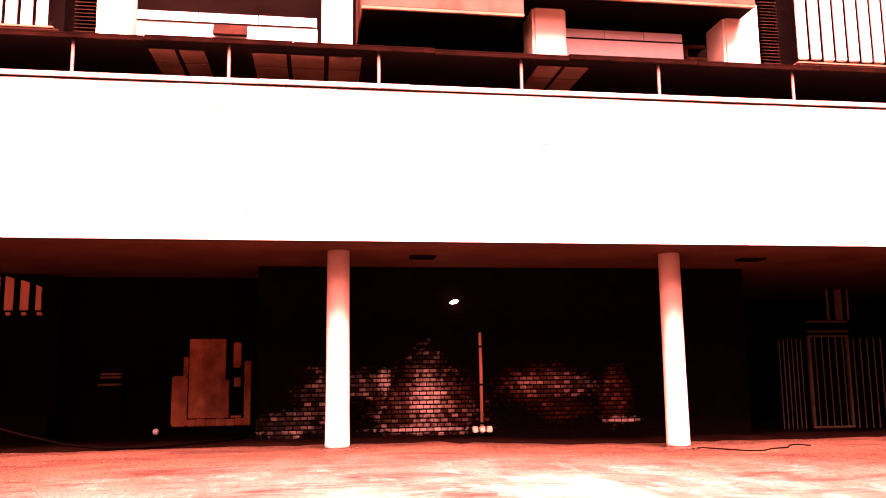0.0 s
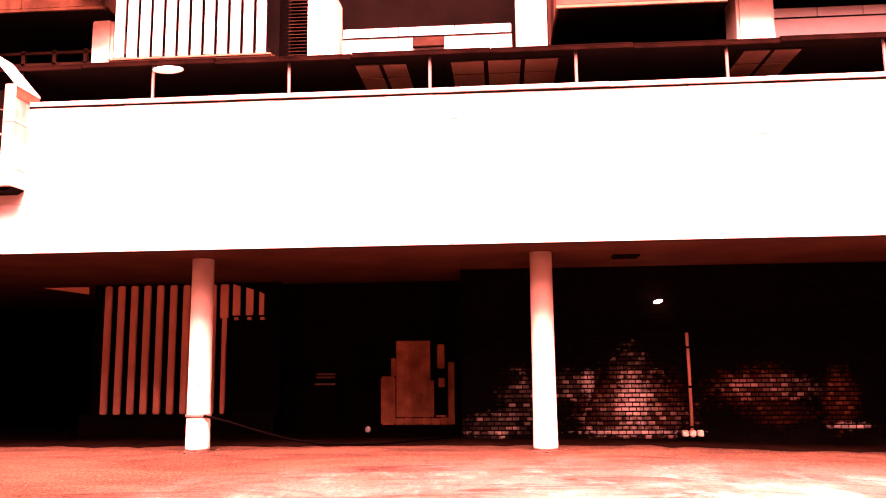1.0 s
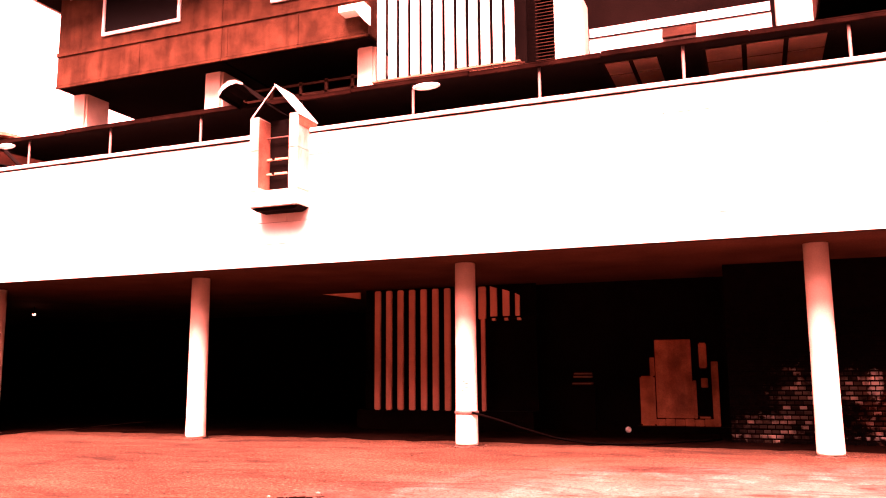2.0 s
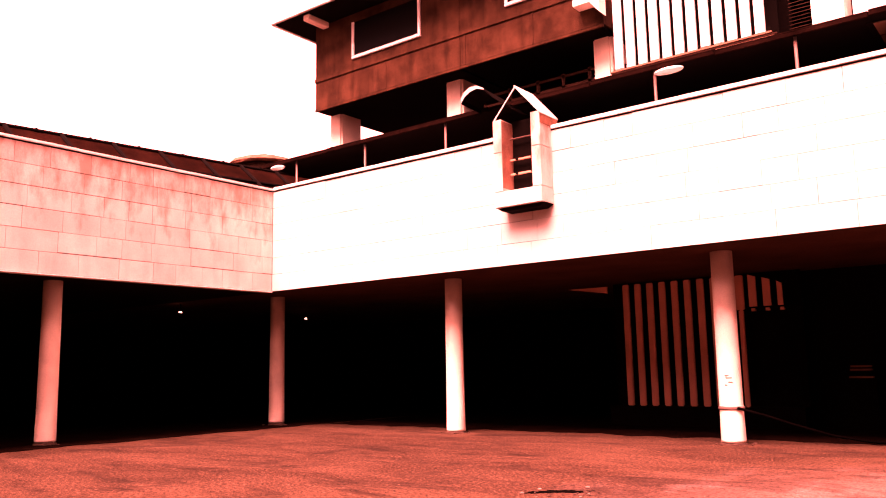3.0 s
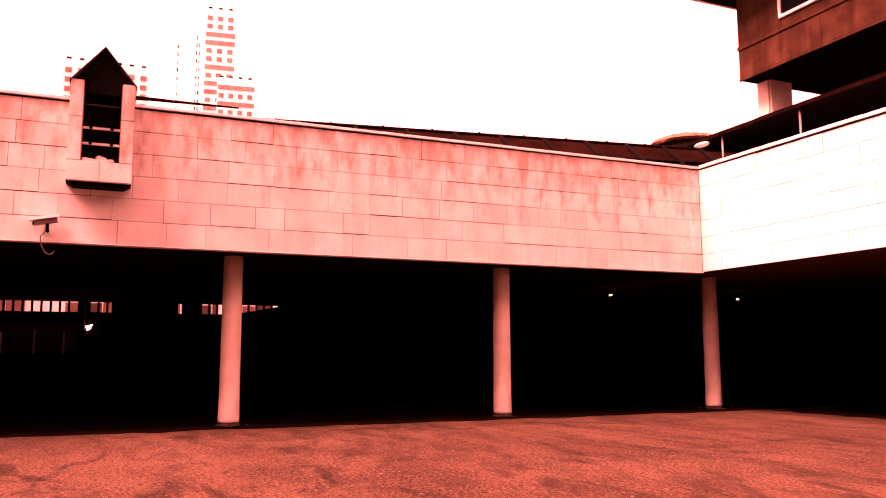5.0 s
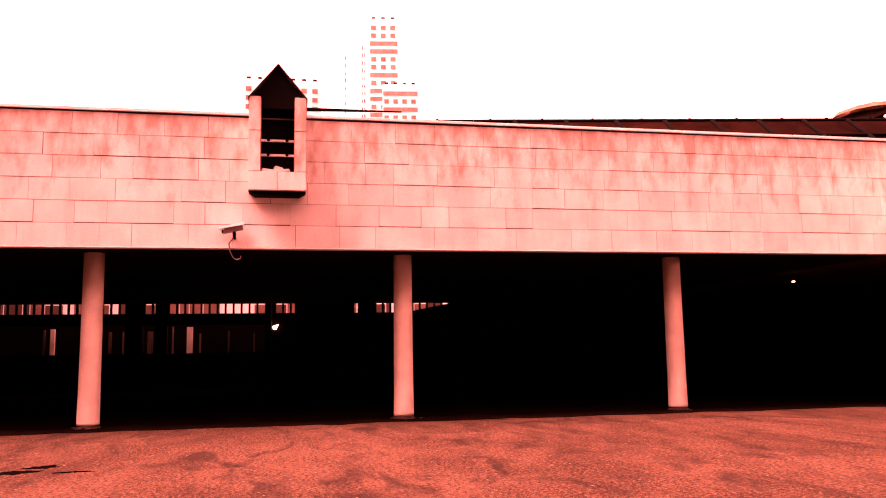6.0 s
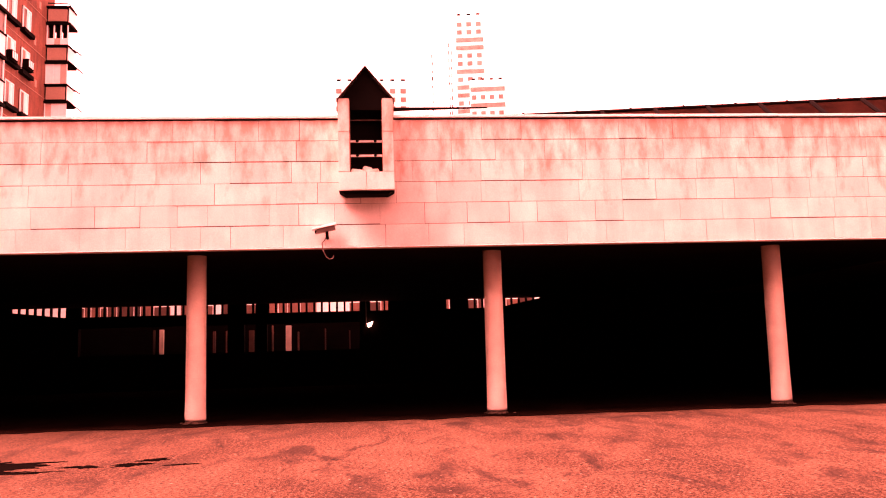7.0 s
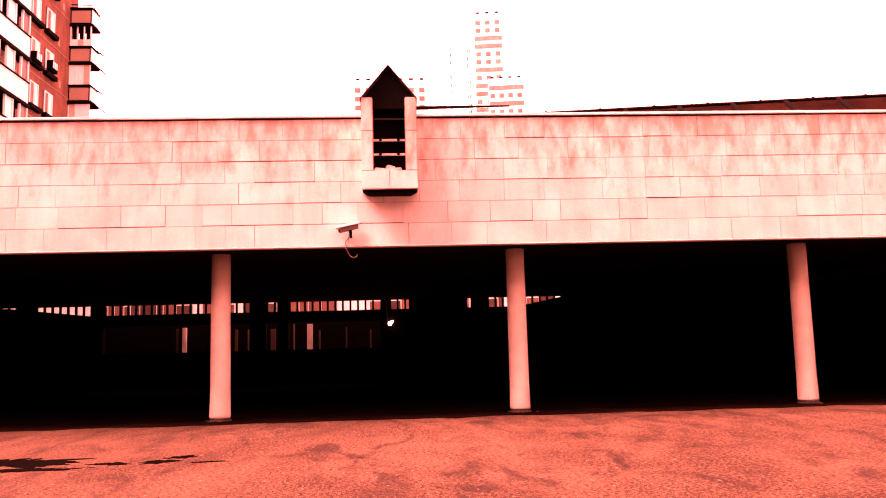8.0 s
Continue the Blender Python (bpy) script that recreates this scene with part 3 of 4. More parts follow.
for x, half in ((-6.28, 0.27), (-16.6, 0.24)):
    l = thing("canopy_lamp", (x, 8.12, 6.5), "flat oval white lamp under the canopy edge", "lamp", "canopy lamps")
    bm = bmesh.new()
    bmesh.ops.create_uvsphere(bm, u_segments=20, v_segments=10, radius=1, matrix=Matrix.Translation((x, 8.0, 6.47)) @ Matrix.Diagonal((half, 0.12, 0.055, 1)))
    part("shade", bm, ENAMEL, l, smooth=True)
    part("stem", tube(((x, 8.06, 6.5), (x, 8.1, 6.58)), 0.015), STEEL, l)

# gallery wall behind the walkway
solid("wall_gallery", box(-13, 18, 13.5, 13.8, DECK, 6.57), CONCRETE_DARK, "dark shop wall along the deck walkway", "wall")


def ceiling_panel(x0, x1, n):
    g = thing("ceiling_panel", ((x0 + x1) / 2, 9.4, 6.56), "dusty rust-toned ceiling panel with dark bars under the canopy", "panel", "ceiling panels")
    part("frame", box(x0 - 0.06, x1 + 0.06, 8.32, 10.4, 6.555, 6.568), STEEL_DARK, g)
    w = (x1 - x0) / n
    for i in range(n):
        for y0, y1 in ((8.36, 8.92), (8.97, 10.35)):
            part("pane", box(x0 + i * w + 0.04, x0 + (i + 1) * w - 0.04, y0, y1, 6.54, 6.553), PANE_DULL, g)


ceiling_panel(-3.15, -2.2, 2)
ceiling_panel(-1.5, 0.4, 3)
ceiling_panel(3.4, 4.4, 2)

# ---- the building above ----
solid("wall_upper", box(-11.0, 18, 10.6, 10.9, 6.72, 13.5), CONCRETE_DARK, "dark recessed upper wall of the building", "wall")
for i, (x0, x1) in enumerate(((-15.57, -15.14), (-11.83, -11.36), (-8.12, -7.72), (-4.08, -3.58), (-0.32, 0.22), (3.49, 4.13), (7.22, 7.95))):
    c = thing("upper_column", ((x0 + x1) / 2, 9.1, 6.66), "square white column carrying the upper storey", "column", "upper columns")
    part("shaft", box(x0, x1, 8.8, 9.55, 6.66, 7.83 if i < 3 else 8.2, 0.05), PLASTER, c)


def overhang(x0, x1, z0, z1, y0=8.3, back=10.59, skin=BROWN):
    o = thing("overhanging_storey", ((x0 + x1) / 2, y0, z0), "brown pebbled concrete storey jutting over the columns, streaked", "storey", "overhanging storeys")
    part("panel_wall", box(x0, x1, y0, back, z0 + 0.05, z1, 0.01), skin, o)
    # separate plate carries the storey's underside shade as colour
    part("soffit_plate", box(x0 + 0.03, x1 - 0.03, y0 + 0.04, back - 0.02, z0, z0 + 0.046), DARK, o, "underside plate with its shade in the colour")
    part("lip", box(x0, x1, y0 - 0.02, y0 + 0.03, z0 - 0.01, z0 + 0.045, 0.006), TIMBER if skin is MID_PANEL else BROWN, o, "worn lower lip")
    return o


west_storey = overhang(-15.55, -11.02, 7.78, 9.99, back=15.5)
east_half = overhang(-11.015, -7.62, 7.78, 9.99)
part("string_course", box(-15.56, -7.61, 8.27, 8.3, 8.52, 8.62, 0.008), BROWN, west_storey)
for x in (-13.2, -10.9, -9.2):
    part("panel_joint", box(x, x + 0.03, 8.285, 8.3, 7.85, 8.5), BROWN, west_storey)
for x0, x1 in ((-14.18, -12.17), (-9.75, -8.6)):
    w = part("window", box(x0, x1, 8.285, 8.32, 8.89, 9.75), PANE, west_storey, "dark window pane")
    for a in (box(x0 - 0.07, x1 + 0.07, 8.25, 8.3, 8.82, 8.89, 0.006), box(x0 - 0.07, x0, 8.25, 8.3, 8.89, 9.75, 0.006), box(x1, x1 + 0.07, 8.25, 8.3, 8.89, 9.75, 0.006)):
        part("frame", a, ENAMEL, w, "white window frame")
eave = thing("roof_eave", (-12, 8, 9.9), "broad roof eave with a pale edge and dark underside", "roof")
# shade under the eave is put into this plate's colour
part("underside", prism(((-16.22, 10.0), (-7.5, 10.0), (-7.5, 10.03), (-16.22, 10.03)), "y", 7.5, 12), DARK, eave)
part("edge", box(-16.27, -7.5, 7.43, 7.5, 9.99, 10.5, 0.01), METAL_PALE, eave)
part("edge", box(-16.3, -16.22, 7.5, 12, 9.99, 10.5, 0.01), METAL_PALE, eave)
part("joist", box(-15.25, -15.05, 7.6, 8.28, 9.86, 9.996, 0.01), PLASTER, eave)
mid = overhang(0.35, 3.2, 7.42, 13.0, skin=MID_PANEL)
mid2 = overhang(3.25, 7.6, 7.83, 13.0, skin=MID_PANEL)
bracket = thing("beam_end", (-7.9, 8.2, 8.3), "white concrete beam end under the storey", "beam")
part("beam", prism(((-8.1, 8.33), (-7.55, 8.33), (-7.55, 7.95), (-7.75, 8.2), (-8.1, 8.2)), "y", 8.0, 8.28), PLASTER, bracket)


def fin_screen(x0, pitch, count, z0, z1, y):
    s = thing("fin_screen", (x0 + pitch * count / 2, y, z0), "tall screen of white vertical fins on the facade", "screen", "fin screens")
    # black sheet stands for the shade seen between the fins
    part("backing", box(x0 + 0.02, x0 + pitch * count - 0.02, y + 0.7, y + 0.76, z0, z1), DARK, s, "black backing for the shade between fins")
    for i in range(count):
        part("fin", box(x0 + i * pitch, x0 + i * pitch + pitch * 0.7, y, y + 0.07, z0 + random.uniform(0, 0.02), z1, 0.012), FIN_WHITE, s)
    part("rail", box(x0, x0 + pitch * count, y + 0.075, y + 0.12, z0 + 0.05, z0 + 0.12), STEEL_DARK, s)
    for k in range(4):
        z = 6.735 + k * 0.042
        part("ledge_board", box(x0 - 0.05 - 0.03 * (k % 2), x0 + pitch * count + 0.05 + 0.04 * (k % 3), y - 0.05 - 0.012 * (k % 2), y + 0.4, z, z + 0.034, 0.005), TIMBER if k % 2 else ROOFING, s, "weathered ledge board")


fin_screen(-7.52, 0.2365, 12, 6.91, 13.2, 8.5)
fin_screen(8.55, 0.262, 14, 6.96, 13.2, 8.5)
for x0, x1 in ((-4.45, -4.1), (8.05, 8.4)):
    v = thing("louvre_stack", ((x0 + x1) / 2, 8.9, 6.72), "narrow stack of dark metal louvre slats", "louvre", "louvre stacks")
    part("backing", box(x0, x1, 9.05, 9.1, 6.72, 9.0), DARK, v)
    for k in range(34):
        z = 6.75 + k * 0.065
        part("slat", prism(((8.9, z), (9.03, z + 0.05), (9.03, z + 0.06), (8.9, z + 0.012)), "x", x0, x1), ROOFING, v)


def window_band(x0, x1, z0, z1, y, flaps):
    w = thing("window_band", ((x0 + x1) / 2, y, z0), "white strip window under the overhang", "window", "strip windows")
    part("spandrel", box(x0, x1, y, y + 0.05, z0 - 0.6, (z0 + z1) / 2 - 0.012), ENAMEL, w, "white panel")
    n = 3
    for i in range(n):
        a, b = x0 + (x1 - x0) * i / n, x0 + (x1 - x0) * (i + 1) / n
        part("pane", box(a + 0.01, b - 0.01, y, y + 0.04, (z0 + z1) / 2 + 0.012, z1), ENAMEL, w)
    part("rail", box(x0, x1, y - 0.02, y + 0.06, (z0 + z1) / 2 - 0.011, (z0 + z1) / 2 + 0.011), STEEL_DARK, w)
    for f in flaps:
        part("vent_flap", prism(((y - 0.12, z0 - 0.05), (y - 0.01, z0 - 0.05), (y - 0.01, z0 + 0.16)), "x", f, f + 0.58), ROOFING, w)


window_band(-3.5, -0.4, 7.2, 7.56, 9.15, (-2.2,))
window_band(4.2, 6.55, 7.25, 7.62, 9.15, ())
sb = thing("window_frame_open", (7.1, 9.6, 7.1), "brown timber frame of an open window", "window")
for a in (box(6.8, 7.45, 9.58, 9.64, 7.3, 7.35), box(6.8, 7.45, 9.58, 9.64, 7.55, 7.6), box(6.8, 6.86, 9.58, 9.64, 7.2, 7.6), box(7.4, 7.46, 9.58, 9.64, 7.2, 7.6)):
    part("bar", a, TIMBER, sb)
rl = thing("terrace_railing", (-9.5, 9.4, 6.72), "brown timber railing on the upper terrace", "railing")
for z in (7.0, 7.22):
    part("rail", box(-11.0, -8.1, 8.9, 8.95, z, z + 0.05), ROOFING, rl)
for x in (-10.9, -10.2, -9.5, -8.9, -8.3):
    part("post", box(x, x + 0.07, 8.9, 8.96, 6.72, 7.3), ROOFING, rl)

# ---- sloped roof behind the west parapet ----
lean = thing("sloped_walkway_roof", (-17.5, 2, DECK), "dark sloped walkway roof with ribs behind the parapet", "roof")
for i in range(-4, 12):
    ya, yb = 8.0 - i * 1.2, 8.0 - (i + 1) * 1.2
    za, zb = 6.76 - 0.044 * (8 - ya), 6.76 - 0.044 * (8 - yb)
    bm = bmesh.new()
    vs = [bm.verts.new(p) for p in ((-16.72, ya, za - 1.15), (-16.72, yb - 0.02, zb - 1.15), (-18.1, yb - 0.02, zb), (-18.1, ya, za))]
    bm.faces.new(vs)
    bmesh.ops.solidify(bm, geom=bm.faces[:], thickness=0.03)
    part("roof_sheet", bm, GLAZE, lean)
    part("rib", tube(((-16.74, ya, za - 1.1), (-17.45, ya, za - 0.5), (-18.1, ya, za + 0.02)), 0.05, 6), STEEL_DARK, lean)
    part("ridge_clip", box(-18.16, -18.06, ya - 0.57, ya - 0.53, za - 0.02, za + 0.045), STEEL_DARK, lean)
part("ridge_bar", tube(((-18.1, 12.8, 6.99), (-18.1, -6.4, 6.78 - 0.044 * 14.4)), 0.04, 6), STEEL_DARK, lean)
part("purlin", tube(((-17.4, 12.8, 6.43), (-17.4, -6.4, 6.22 - 0.044 * 14.4)), 0.04, 6), STEEL_DARK, lean)
part("leg", box(-18.2, -18.1, 7.6, 7.7, DECK, 6.8), STEEL_DARK, lean)
part("leg", box(-18.2, -18.1, 1.6, 1.7, DECK, 6.4), STEEL_DARK, lean)
part("leg", box(-18.2, -18.1, -6.0, -5.9, DECK, 6.05), STEEL_DARK, lean)

eaves = thing("flat_roof_edge", (-19.0, -5.0, DECK), "thin black flat roof edge on a post behind the niche", "roof")
part("edge_slab", prism(((-6.1, 6.69), (-2.8, 6.785), (-2.8, 6.805), (-6.1, 6.8)), "x", -19.05, -19.0), STEEL_DARK, eaves)
part("post", box(-19.045, -19.005, -5.6, -5.54, DECK, 6.72), STEEL_DARK, eaves)

LX, LY = -19.75, 10.18
dome = thing("roof_lantern", (LX, LY, DECK), "shallow brown domed roof lantern behind the walkway roof", "roof")
part("drum", lathe(((0.9, DECK), (0.9, 7.4)), LX, LY, 28), ROOFING, dome)
part("cap", lathe(((1.0, 7.4), (1.05, 7.46), (0.95, 7.56), (0.6, 7.68), (0.1, 7.74)), LX, LY, 28, 0.015, 3), CHEEK, dome)

# ---- security camera ----
cc = thing("security_camera", (FACE_X, -6.3, 3.6), "white bullet security camera with a hanging cable on the parapet", "camera")
part("housing", prism(((-6.5, 3.53), (-6.48, 3.61), (-6.16, 3.69), (-6.14, 3.61)), "x", -16.36, -16.22), STEEL, cc)
part("sun_shield", prism(((-6.57, 3.6), (-6.13, 3.69), (-6.13, 3.74), (-6.57, 3.635)), "x", -16.39, -16.19), ENAMEL, cc)
part("lens", box(-16.34, -16.24, -6.525, -6.49, 3.535, 3.6, 0.01), RUBBER, cc)
part("bracket", tube(((-16.458, -6.3, 3.47), (-16.34, -6.3, 3.48), (-16.29, -6.3, 3.57)), 0.028, 10), STEEL_DARK, cc)
part("cable", tube(((-16.4, -6.32, 3.47), (-16.36, -6.4, 3.36), (-16.36, -6.38, 3.22), (-16.38, -6.32, 3.1), (-16.38, -6.26, 3.06), (-16.38, -6.2, 3.08), (-16.38, -6.18, 3.13)), 0.01, 6), STEEL, cc)

# ---- undercroft, north side ----
BRICK_Y, COURSE = 11.2, 0.0875
wall_brick = solid("wall_brick", box(-1.5, 8.6, BRICK_Y + 0.012, BRICK_Y + 0.25, -0.2, LOW + 0.012), JOINT_BLACK, "brick wall with patchy whitewash, the deck's shade in its dark brick", "wall")
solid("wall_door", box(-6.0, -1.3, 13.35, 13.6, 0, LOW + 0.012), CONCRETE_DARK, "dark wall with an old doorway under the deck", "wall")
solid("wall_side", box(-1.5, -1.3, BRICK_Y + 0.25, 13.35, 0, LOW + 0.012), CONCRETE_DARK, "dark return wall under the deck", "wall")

wp = thing("drain_pipe", (2.87, BRICK_Y - 0.06, 0), "pale thin drain pipe running down the brick wall", "pipe")
part("pipe", tube(((2.87, BRICK_Y - 0.06, 0.02), (2.87, BRICK_Y - 0.06, 1.35), (2.86, BRICK_Y - 0.06, 2.0)), 0.03, 10), FIN_DIM, wp, smooth=True)
for z in (0.2, 0.95, 1.7):
    part("clamp", box(2.8, 2.94, BRICK_Y - 0.11, BRICK_Y - 0.01, z, z + 0.04, 0.004), STEEL_DARK, wp)
for x in (2.68, 2.82, 2.96):
    part("foot_block", box(x, x + 0.1, BRICK_Y - 0.16, BRICK_Y - 0.02, 0.05, 0.16, 0.012), PLASTER, wp, "pale broken block")

lampw = thing("bulkhead_lamp", (2.34, BRICK_Y, 2.6), "small white bulkhead lamp under the deck", "lamp")
bm = bmesh.new()
bmesh.ops.create_uvsphere(bm, u_segments=16, v_segments=8, radius=1, matrix=Matrix.Translation((2.34, BRICK_Y - 0.1, 2.61)) @ Matrix.Rotation(radians(-15), 4, "Y") @ Matrix.Diagonal((0.09, 0.06, 0.035, 1)))
part("cover", bm, LAMP_ON, lampw, "lit white cover", smooth=True)
part("mount", box(2.3, 2.38, BRICK_Y - 0.05, BRICK_Y + 0.012, 2.57, 2.65, 0.006), STEEL_DARK, lampw)


def batten(x, y, z, s=0.032):
    b = thing("ceiling_lamp", (x, y, LOW), "tiny lit ceiling lamp deep under the deck", "lamp", "undercroft lamps")
    part("stem", tube(((x, y, z), (x, y, LOW + 0.012)), 0.012, 6), STEEL_DARK, b)
    part("glass", box(x - s, x + s, y - s, y + s, z - 0.03, z, 0.008), LAMP_ON, b)


batten(4.9, 12.6, 2.45, 0.03)
batten(-21.05, 8.3, 3.1)
batten(-21.1, 13.1, 3.1)
for x in (1.52, 7.9):
    v = thing("soffit_vent", (x, 9.58, LOW), "dark rectangular vent grille in the soffit", "vent", "soffit vents")
    part("frame", box(x - 0.23, x + 0.23, 9.4, 9.76, LOW - 0.02, LOW + 0.01), STEEL_DARK, v)
    for k in range(5):
        part("slat", box(x - 0.2, x + 0.2, 9.43 + k * 0.065, 9.45 + k * 0.065, LOW - 0.035, LOW - 0.022), STEEL_DARK, v)

# old doorway
door = thing("boarded_door", (-2.7, 13.3, 0), "broken timber door patched with boards under the deck", "door")
for name, a in (("leaf", box(-3.18, -2.42, 13.27, 13.31, 0.3, 1.98, 0.01)), ("side_board", box(-3.52, -3.2, 13.24, 13.28, 0.14, 1.2, 0.03)), ("side_board", box(-3.3, -3.2, 13.29, 13.33, 1.2, 1.6, 0.01)),
                ("side_board", box(-2.02, -1.88, 13.25, 13.29, 0.14, 1.5, 0.01)), ("patch", box(-2.26, -2.1, 13.27, 13.3, 1.36, 1.9, 0.02)), ("patch", box(-2.24, -2.1, 13.3, 13.33, 0.95, 1.15, 0.01)), ("patch", box(-2.3, -2.08, 13.3, 13.33, 0.3, 0.34, 0.005)),
                ("patch", box(-2.42, -2.34, 13.27, 13.3, 0.3, 1.1, 0.01))):
    part(name, a, DOOR_WOOD, door)
for k in range(6):
    x = -3.2 + k * 0.2
    part("bottom_board", box(x, x + 0.19, 13.22, 13.26, 0.14, 0.28 + 0.01 * (k % 2), 0.008), DOOR_WOOD, door)
part("step", box(-3.6, -1.65, 13.1, 13.34, 0, 0.13), CONCRETE_DARK, door, "dark concrete step")

door.location.x += 0.11

ball = thing("pale_ball", (-3.65, 12.95, 0.0), "small pale ball lying on the ground", "ball")
bm = bmesh.new()
bmesh.ops.create_uvsphere(bm, u_segments=16, v_segments=10, radius=0.065, matrix=Matrix.Translation((-3.65, 12.95, 0.065)))
part("shell", bm, ENAMEL, ball, smooth=True)

hose = thing("black_hose", (-3.5, 10.5, 0), "black rubber hose tied to a column and lying in a curve", "hose")
part("tube", tube([(-5.78, 8.84, 0.62), (-5.4, 9.0, 0.5), (-5.0, 9.3, 0.33), (-4.5, 9.7, 0.14), (-4.0, 9.95, 0.04), (-3.4, 9.95, 0.03), (-2.8, 10.2, 0.03), (-2.3, 10.8, 0.03), (-1.8, 11.3, 0.03), (-1.7, 11.6, 0.03)], 0.022, 8), RUBBER, hose, smooth=True)
part("loop", lathe(((0.2, 0.58), (0.222, 0.6), (0.222, 0.625), (0.2, 0.645)), -5.93, COL_Y), STEEL, hose, "pale rope loop")

crack = thing("cracked_cable", (7.2, 8.6, fall(7.2)), "black cable lying loose on the dusty asphalt", "cable")
part("cable", tube([(6.1, 8.72, -0.118), (6.35, 8.86, -0.118), (6.6, 8.5, -0.118), (6.85, 8.2, -0.118), (7.1, 8.16, -0.118), (7.4, 8.4, -0.118), (7.75, 8.5, -0.118), (8.0, 8.85, -0.118), (8.2, 8.95, -0.118), (8.3, 8.7, -0.118)], 0.012, 6), RUBBER, crack, smooth=True)

# pale fins under the deck
us = thing("undercroft_fin_screen", (-7.6, 12.5, 0), "screen of pale vertical fins on a dark plinth under the deck", "screen")
part("plinth", box(-9.9, -5.6, 12.4, 12.9, 0, 0.44), CONCRETE_DARK, us, "dark plinth")
for i in range(10):
    x = -9.53 + i * 0.298
    part("fin", box(x + 0.03, x + (0.18 if i < 9 else 0.13), 12.5, 12.58, 0.44, 3.25 if i < 9 else 2.5, 0.018), FIN_DIM, us)
part("fin", box(-6.87, -6.69, 12.5, 12.58, 2.5, 3.25, 0.018), FIN_DIM, us)
for i, zt in enumerate((3.25, 3.17, 3.07)):
    x = -6.58 + i * 0.295
    w = 0.155 if i < 2 else 0.1
    part("fin", prism(((x, 2.56), (x + w, 2.56), (x + w, zt - 0.05), (x, zt)), "y", 12.5, 12.55), FIN_DIM, us)
    part("fin_stub", box(x + 0.03, x + 0.11, 12.52, 12.62, 2.46, 2.52), FIN_DIM, us)
part("lintel", box(-6.6, -5.5, 12.55, 12.66, 2.5, 2.56), CONCRETE_DARK, us)
part("backing", box(-9.9, -5.6, 12.85, 12.9, 0.44, LOW), CONCRETE_DARK, us)
part("wedge", prism(((-10.95, 3.24), (-9.9, 3.24), (-9.9, 3.08)), "y", 12.5, 12.56), FIN_DIM, us, "pale wedge board")
sh = thing("stacked_planks", (-4.6, 13.0, 0), "few planks leaning in the dark under the deck", "planks")
for z in (1.02, 1.17, 1.24):
    part("plank", box(-5.1 + z * 0.2, -4.45, 13.2, 13.34, z, z + 0.035), TIMBER, sh)
part("rack", box(-5.1, -4.4, 13.22, 13.345, 0, 1.0), CONCRETE_DARK, sh)

# barred gate
gate = thing("barred_gate", (10.4, 11.2, 0), "grey iron barred gate and fence under the deck", "gate")
part("frame", box(10.0, 10.06, 11.18, 11.24, 0.02, 1.95), IRON_BAR, gate)
part("frame", box(10.9, 10.95, 11.18, 11.24, 0.02, 1.95), IRON_BAR, gate)
for z in (0.02, 1.93, 2.03, 2.24):
    part("rail", box(10.0, 10.95, 11.17, 11.23, z, z + 0.035), IRON_BAR, gate)
for i in range(5):
    part("bar", tube(((10.17 + i * 0.16, 11.2, 0.03), (10.17 + i * 0.16, 11.2, 1.94)), 0.011, 6), IRON_BAR, gate)
for i in range(6):
    part("bar", tube(((9.4 + i * 0.1, 11.3, 0.0), (9.4 + i * 0.1, 11.3, 1.9)), 0.011, 6), IRON_BAR, gate)
for i in range(14):
    part("bar", tube(((11.07 + i * 0.16, 11.2, 0.0), (11.07 + i * 0.16, 11.2, 1.9)), 0.012, 6), IRON_BAR, gate)
for x, w in ((10.5, 0.05), (10.7, 0.16), (10.98, 0.04)):
    part("upper_slat", box(x, x + w, 11.18, 11.2, 2.3, 2.95), IRON_BAR, gate)

gate.location.z -= 0.07

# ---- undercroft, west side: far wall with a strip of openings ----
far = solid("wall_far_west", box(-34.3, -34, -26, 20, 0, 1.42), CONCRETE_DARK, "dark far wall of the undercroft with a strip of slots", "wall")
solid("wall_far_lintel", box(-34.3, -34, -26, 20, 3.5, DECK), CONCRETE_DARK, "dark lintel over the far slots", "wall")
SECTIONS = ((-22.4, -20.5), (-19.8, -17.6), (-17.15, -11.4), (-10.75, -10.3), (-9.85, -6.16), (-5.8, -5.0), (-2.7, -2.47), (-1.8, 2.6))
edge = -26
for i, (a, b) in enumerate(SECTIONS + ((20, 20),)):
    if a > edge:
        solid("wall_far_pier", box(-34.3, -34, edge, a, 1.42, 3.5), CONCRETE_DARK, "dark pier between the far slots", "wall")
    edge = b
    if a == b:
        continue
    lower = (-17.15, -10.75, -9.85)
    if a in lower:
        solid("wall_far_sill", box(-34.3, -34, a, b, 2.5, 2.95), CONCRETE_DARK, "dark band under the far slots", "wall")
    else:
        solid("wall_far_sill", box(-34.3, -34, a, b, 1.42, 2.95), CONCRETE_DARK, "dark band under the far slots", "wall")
    s = thing("slot_screen", (-34.1, (a + b) / 2, 2.95), "row of narrow dark bars across a far slot", "screen", "slot screens")
    y = a
    while y < b - 0.05:
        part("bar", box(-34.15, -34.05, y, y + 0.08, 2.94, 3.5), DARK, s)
        y += 0.305
